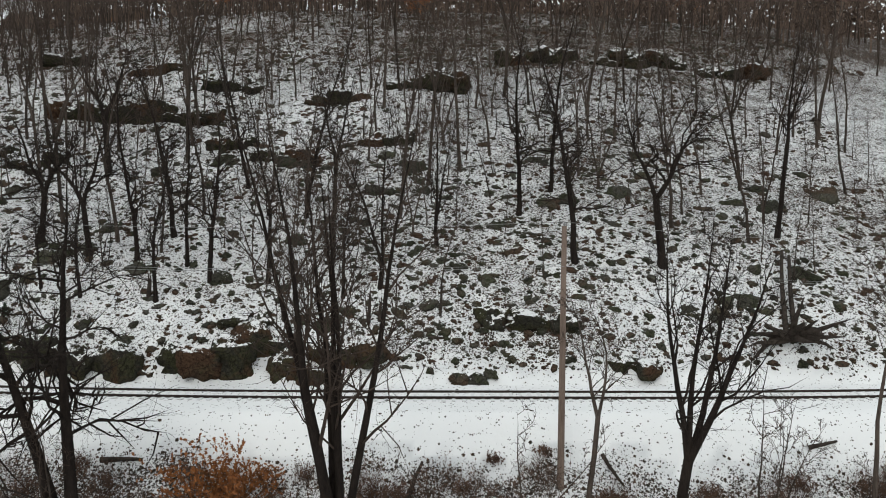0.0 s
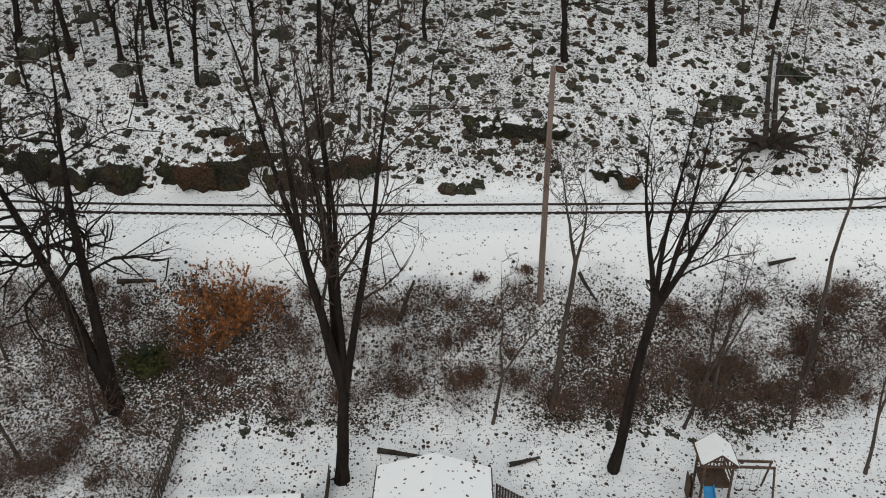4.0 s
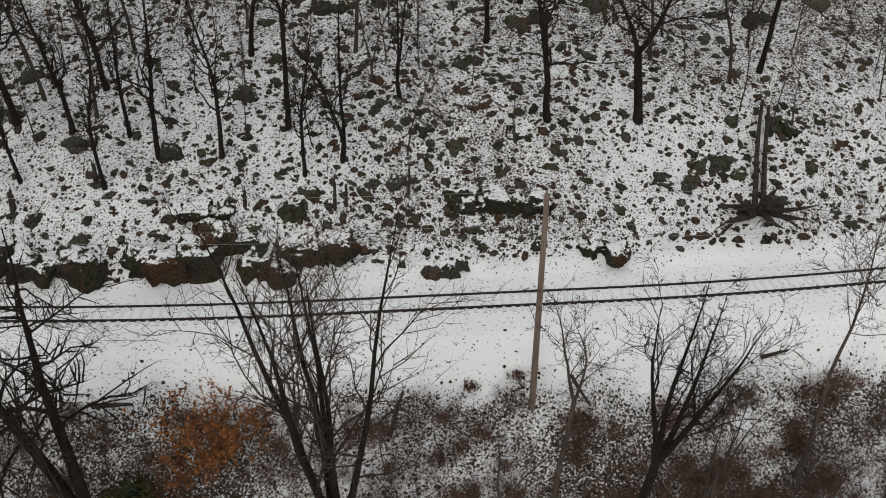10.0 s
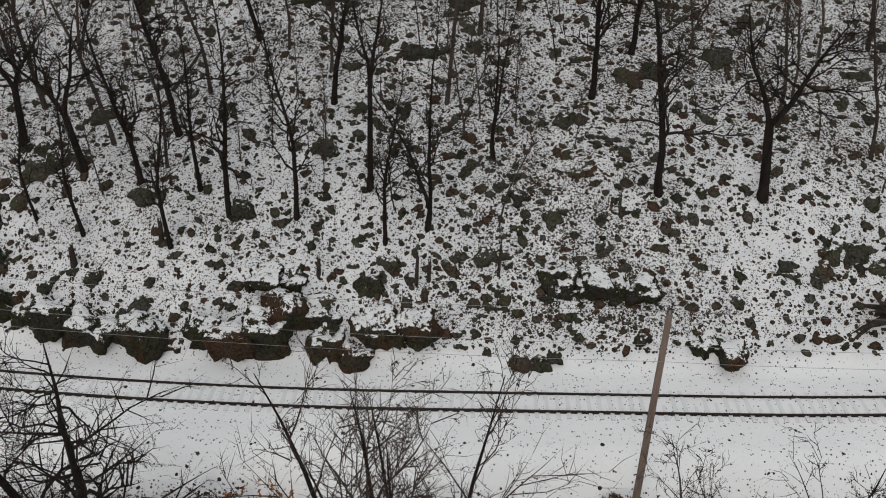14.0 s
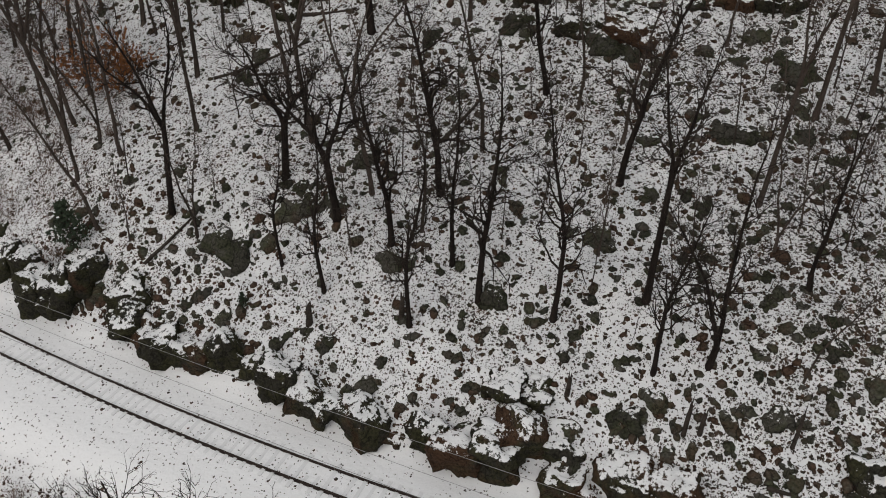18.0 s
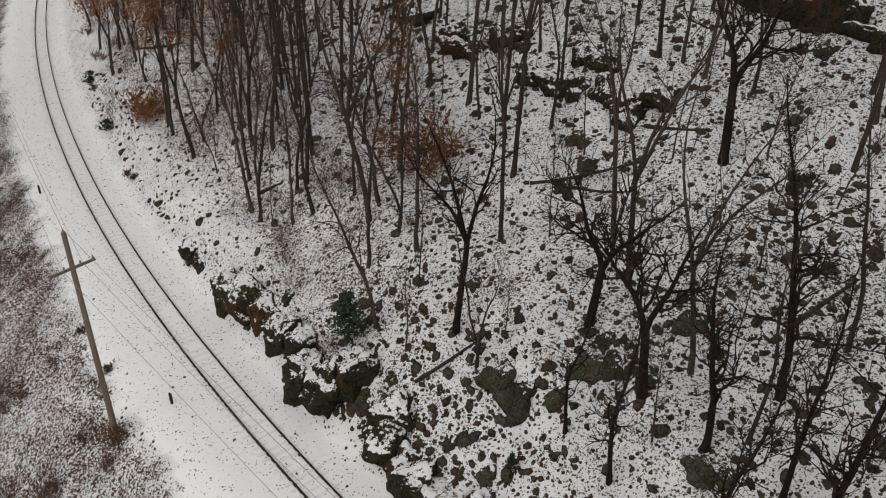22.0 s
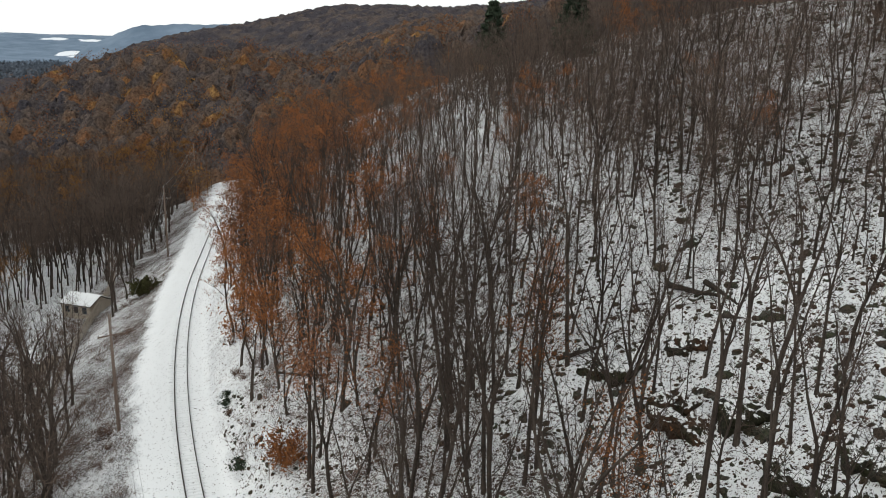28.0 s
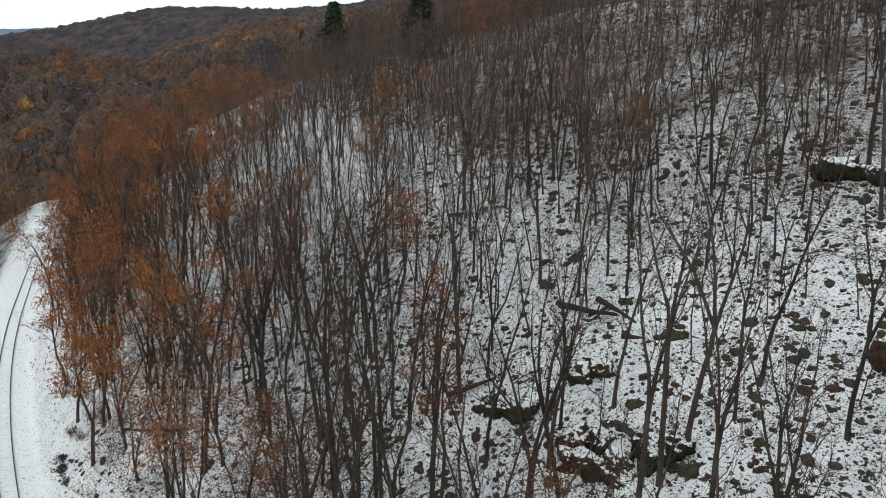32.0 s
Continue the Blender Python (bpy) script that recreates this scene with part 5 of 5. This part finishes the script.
shed = thing("shed", "shed with a snow-covered gable roof and dark eaves", "shed")
base_z = at_ground(-6.9, -19.5, 0.05)
shed.matrix_basis = Matrix.Translation((-6.9, -16.9, base_z)) @ pose(0, 0, 0, 0, 0, -2)
EAVE, RIDGE, HALF, DEEP = 2.55, 3.35, 2.72, 7.0
part("wall", box((-HALF + 0.2, -HALF + 0.3, -DEEP, -0.2, 0, EAVE)), SIDING, shed)
part("wall", box((HALF - 0.3, HALF - 0.2, -DEEP, -0.2, 0, EAVE)), SIDING, shed)
for y0 in (-0.3, -DEEP):
    part("gable_wall", ([(-HALF + 0.2, y0, 0), (HALF - 0.2, y0, 0), (HALF - 0.2, y0, EAVE), (0, y0, RIDGE - 0.1), (-HALF + 0.2, y0, EAVE),
                         (-HALF + 0.2, y0 + 0.1, 0), (HALF - 0.2, y0 + 0.1, 0), (HALF - 0.2, y0 + 0.1, EAVE), (0, y0 + 0.1, RIDGE - 0.1), (-HALF + 0.2, y0 + 0.1, EAVE)],
                        [(0, 1, 2, 3, 4), (9, 8, 7, 6, 5), (0, 5, 6, 1), (1, 6, 7, 2), (2, 7, 8, 3), (3, 8, 9, 4), (4, 9, 5, 0)]), SIDING, shed)
for s in (-1, 1):
    vs = [(s * HALF, 0.05, EAVE - 0.08), (0, 0.05, RIDGE - 0.06), (0, -DEEP - 0.1, RIDGE - 0.06), (s * HALF, -DEEP - 0.1, EAVE - 0.08)]
    vs += [(x, y, z + 0.10) for x, y, z in vs]
    fs = [(0, 1, 2, 3), (7, 6, 5, 4), (0, 4, 5, 1), (1, 5, 6, 2), (2, 6, 7, 3), (3, 7, 4, 0)]
    roof = part("roof", (vs, fs), DARKWOOD, shed, "dark roof edge")
    sv = [(s * (HALF - 0.07), -0.02, EAVE + 0.03), (0, -0.02, RIDGE + 0.05), (0, -DEEP, RIDGE + 0.05), (s * (HALF - 0.07), -DEEP, EAVE + 0.03)]
    sv += [(x, y, z + 0.07) for x, y, z in sv]
    part("snow_cover", (sv, fs), LAWN_SNOW, roof, "thin snow with fallen leaves")

playset = thing("playset", "wooden climbing tower with blue slide and swings", "playset")
playset.matrix_basis = Matrix.Translation((6.5, -16.5, at_ground(6.5, -16.5, 0.03))) @ pose(0, 0, 0, 0, 0, -4) @ Matrix.Scale(0.88, 4)
for px in (-0.75, 0.75):
    for py in (-0.75, 0.75):
        part("post", box((px - 0.06, px + 0.06, py - 0.06, py + 0.06, 0, 2.9), bevel=0.01), PLANK, playset)
part("platform", box((-0.8, 0.8, -0.8, 0.8, 1.3, 1.4)), PLANK, playset)
for z in (1.75, 2.1):
    part("rail", box((-0.8, 0.8, 0.72, 0.78, z, z + 0.1)), PLANK, playset)
    part("rail", box((0.72, 0.78, -0.8, 0.8, z, z + 0.1)), PLANK, playset)
part("tie_beam", box((-0.95, 0.95, -0.92, -0.84, 2.72, 2.84)), PLANK, playset)
for k in range(9):
    px = -0.72 + 0.18 * k
    part("gable_slat", box((px - 0.035, px + 0.035, -0.90, -0.87, 2.84, 2.95 + (0.85 - abs(px)) * 0.62)), PLANK, playset)
for s in (-1, 1):
    vs = [(s * 1.05, 1.0, 2.78), (0, 1.0, 3.55), (0, -1.0, 3.55), (s * 1.05, -1.0, 2.78)]
    vs += [(x, y, z + 0.06) for x, y, z in vs]
    fs = [(0, 1, 2, 3), (7, 6, 5, 4), (0, 4, 5, 1), (1, 5, 6, 2), (2, 6, 7, 3), (3, 7, 4, 0)]
    r = part("roof", (vs, fs), PLANK, playset)
    part("snow_cover", ([(x * 0.93, y * 0.93, z + 0.07) for x, y, z in vs], fs), LAWN_SNOW, r, "snow on the roof")
slide = [(-0.42, -0.8 - 0.26 * k, 1.38 - 1.2 * (k / 9) ** 0.9) for k in range(10)]
vs, fs = [], []
for x, y, z in slide:
    vs += [(x - 0.26, y, z + 0.16), (x - 0.24, y, z), (x + 0.24, y, z), (x + 0.26, y, z + 0.16), (x + 0.30, y, z + 0.16), (x + 0.28, y, z - 0.04), (x - 0.28, y, z - 0.04), (x - 0.30, y, z + 0.16)]
for k in range(9):
    for j in range(8):
        fs.append((k * 8 + j, k * 8 + (j + 1) % 8, (k + 1) * 8 + (j + 1) % 8, (k + 1) * 8 + j))
part("slide", (vs, fs), BLUE, playset, "bright blue plastic slide dusted with snow")
for py in (-0.25, 0.25):
    part("swing_beam", box((0.8, 3.15, py - 0.05, py + 0.05, 2.25, 2.39), bevel=0.01), PLANK, playset)
for py in (-0.5, 0.5):
    part("swing_leg", tube(([], []), [(3.1, py * 2, 0), (3.1, py * 0.5, 2.35)], [0.06, 0.06], 6), PLANK, playset)
for px in (1.5, 2.3):
    sw = part("swing_seat", tube(([], []), [(px - 0.22, 0, 0.62), (px - 0.1, 0, 0.5), (px + 0.1, 0, 0.5), (px + 0.22, 0, 0.62)], [0.05] * 4, 6), DARKWOOD, playset)
    for o in (-0.22, 0.22):
        part("chain", tube(([], []), [(px + o, 0, 0.62), (px + o, 0, 2.25)], [0.012, 0.012], 4), WIRE, sw)
part("ladder", box((-1.3, -1.24, -0.4, 0.4, 0, 1.4), (-1.1, -1.04, -0.4, 0.4, 0, 1.2), bevel=0), PLANK, playset)


def fence(points, h, label, step=0.16, mat=None, name="picket_fence"):
    t = thing(name, label, "fence")
    for (x0, y0), (x1, y1) in zip(points, points[1:]):
        length = math.hypot(x1 - x0, y1 - y0)
        n = max(2, round(length / step))
        m = Matrix.Rotation(math.atan2(y1 - y0, x1 - x0), 3, "Z")
        for k in range(n):
            f = k / n
            x, y = x0 + (x1 - x0) * f, y0 + (y1 - y0) * f
            z = at_ground(x, y, 0.05)
            bm = box((0, step * 0.72, -0.012, 0.012, 0, h), bevel=0)
            bmesh.ops.rotate(bm, verts=bm.verts, matrix=m)
            bmesh.ops.translate(bm, verts=bm.verts, vec=(x, y, z))
            part("board", bm, mat or DARKWOOD, t)
        for q in (0.3, 0.85):
            part("rail", tube(([], []), [(x0, y0, at_ground(x0, y0) + h * q), (x1, y1, at_ground(x1, y1) + h * q)], [0.035, 0.035], 4), mat or DARKWOOD, t)
    return t


fence(((-3.9, -16.3), (-2.2, -17.6)), 1.0, "dark slatted deck rail beside the shed")
fence(((-12.1, -14.9), (-12.05, -18.5)), 1.1, "short dark board fence at the edge of the lawn", 0.3)
fence(((-20.0, -11.6), (-20.4, -19.5)), 1.0, "dark weathered fence along the snowy lawn", 0.34)

cover = thing("flat_roof", "flat white snow-covered roof at the edge of the lawn", "roof")
part("roof_deck", slab(((-18.2, -17.6), (-13.0, -17.4), (-12.8, -22.0), (-18.2, -22.0)), -7.3, -7.0), DARKWOOD, cover, "dark roof edge")
part("snow_cover", slab(((-18.1, -17.7), (-13.1, -17.5), (-12.9, -21.9), (-18.1, -21.9)), -6.995, -6.9), LAWN_SNOW, cover, "smooth snow")
part("wall", box((-18.0, -13.1, -21.8, -17.8, -8.9, -7.3)), SIDING, cover)

for k in range(44):
    x, y = (rng.uniform(-19.5, -13), rng.uniform(-12.4, -11.4)) if k < 18 else (rng.uniform(2.2, 11.0), rng.uniform(-13.2, -11.0))
    set_boulder(x, y, rng.uniform(0.25, 0.6), rng.uniform(0, 360), k, 0.9)["group"] = "stones at the edge of the yard"


# ---- houses and fence below the track to the west ----
def house(x, y, turn, w, dp, eave, ridge, wall_mat, label):
    t = thing("house", label, "house", "houses below the track")
    t.matrix_basis = Matrix.Translation((x, y, at_ground(x, y, 0.3))) @ pose(0, 0, 0, 0, 0, turn)
    for y0 in (-dp / 2, dp / 2 - 0.15):
        part("wall", box((-w / 2, w / 2, y0, y0 + 0.15, 0, eave)), wall_mat, t)
    for x0 in (-w / 2 + 0.002, w / 2 - 0.152):
        g = [(x0, -dp / 2 + 0.16, 0), (x0, dp / 2 - 0.16, 0), (x0, dp / 2 - 0.16, eave), (x0, 0, ridge - 0.05), (x0, -dp / 2 + 0.16, eave)]
        g += [(a + 0.15, b, c) for a, b, c in g]
        part("gable_wall", (g, [(4, 3, 2, 1, 0), (5, 6, 7, 8, 9), (0, 1, 6, 5), (1, 2, 7, 6), (2, 3, 8, 7), (3, 4, 9, 8), (4, 0, 5, 9)]), wall_mat, t)
    for s in (-1, 1):
        vs = [(-w / 2 - 0.3, s * (dp / 2 + 0.3), eave - 0.1), (w / 2 + 0.3, s * (dp / 2 + 0.3), eave - 0.1), (w / 2 + 0.3, 0, ridge), (-w / 2 - 0.3, 0, ridge)]
        vs += [(a, b, c + 0.12) for a, b, c in vs]
        r = part("roof", (vs, [(3, 2, 1, 0), (4, 5, 6, 7), (0, 1, 5, 4), (1, 2, 6, 5), (2, 3, 7, 6), (3, 0, 4, 7)]), DARKWOOD, t)
        part("snow_cover", ([(a * 0.98, b * 0.98, c + 0.10) for a, b, c in vs], [(3, 2, 1, 0), (4, 5, 6, 7), (0, 1, 5, 4), (1, 2, 6, 5), (2, 3, 7, 6), (3, 0, 4, 7)]), ROOF_SNOW, r, "snow on the roof")
    for k in range(3):
        wx = (k - 1) * w * 0.3
        f = part("window", box((wx - 0.5, wx + 0.5, -dp / 2 - 0.04, -dp / 2 + 0.02, 1.0, 2.2)), SIDING, t)
        part("pane", box((wx - 0.42, wx + 0.42, -dp / 2 - 0.06, -dp / 2 - 0.03, 1.08, 2.12)), GLASS, f)
    return t


house(-172.0, 30.5, 28, 6, 4.6, 2.4, 3.6, TANWALL, "tan house with a snowy roof among bare trees")
house(-150.5, 17.2, 28, 3.6, 3.0, 2.0, 2.8, TANWALL, "small tan outbuilding with a snowy roof")
fence(((-137.5, 15.5), (-150, 21.5), (-166, 30.0), (-184, 39.5)), 1.9, "tall tan board fence along the yards below the track", 1.0, TANWALL, "board_fence")


# ---- small things on the track bed ----
for k, (x, off) in enumerate(((-55.4, -3.1), (-86.3, -3.7))):
    p = track_point(x, off)
    t = thing("marker_post", "short dark post standing in the snow beside the track", "post", "posts beside the track")
    part("post", box((-0.07, 0.07, -0.07, 0.07, -0.2, 0.7), bevel=0.012), ROT, t)
    part("cap", box((-0.12, 0.12, -0.05, 0.05, 0.6, 0.75), bevel=0.01), ROT, t)
    t.matrix_basis = Matrix.Translation((p.x, p.y, at_ground(p.x, p.y)))
tufts = [shrub("dark dry weed clump poking through the snow", 250 + k, 0.5, 26, 2, BRIAR, 0.05, "weeds on the track bed") for k in range(2)]
for x, off in ((-84.5, 3.4), (-83.2, 3.6), (-68.1, 3.3), (-104.0, 4.2), (-1.5, -4.9), (-4.2, -5.2), (-61, -5.0), (-66, -5.2)):
    p = track_point(x, off)
    put(tufts[int(abs(x)) % 2], p.x, p.y, 1.3, 50 * x)
put(shrub("low olive-green juniper beside the track", 260, 1.5, 80, 8, OLIVE, 0.12, "junipers"), -93.7, 4.7, 1.9)
put(shrub("round olive-green juniper on the bank", 261, 1.4, 80, 8, OLIVE, 0.12, "junipers"), -161.5, 36.0, 2.0)
put(shrub("dense dark evergreen shrub in the brush", 262, 1.6, 90, 8, OLIVE, 0.10, "junipers"), -22.3, -9.4, 1.0)


# ---- pieces of the track and the slope ----
tie_mesh = bpy.data.meshes.new("sleeper")
bm = box((-0.11, 0.11, -1.15, 1.15, -0.12, 0.055), bevel=0.02)
bm.to_mesh(tie_mesh)
bm.free()
tie_mesh.materials.append(TIE)
x, n = 24.0, 0
while n < 300:
    s = float(track_slope(x))
    ob = new("sleeper", tie_mesh)
    ob.parent = railway
    ob.matrix_basis = Matrix.Translation(track_point(x, rng.gauss(0, 0.03), rng.uniform(-0.060, -0.036))) @ pose(0, 0, 0, 0, 0, math.degrees(math.atan(s)) + rng.gauss(0, 1))
    x -= 0.56 / math.sqrt(1 + s * s)
    n += 1

stone_meshes = [mesh_of("stone", *l, STONE, True) for l in rough_lumps]
n = 0
while n < 300:
    x, d = rng.uniform(-42, 20), rng.uniform(3.6, 17)
    y = float(north_of(x, d))
    if rng.random() < float(stony(x, y)):
        ob = new("stone", stone_meshes[n % 6])
        ob.parent = ground
        s = rng.uniform(0.3, 0.62)
        ob.matrix_basis = Matrix.Translation((x, y, at_ground(x, y))) @ pose(0, 0, 0, 24) @ pose(0, 0, 0, 0, 0, rng.uniform(0, 360)) @ Matrix.Diagonal((s * 1.2, s, s, 1))
        n += 1
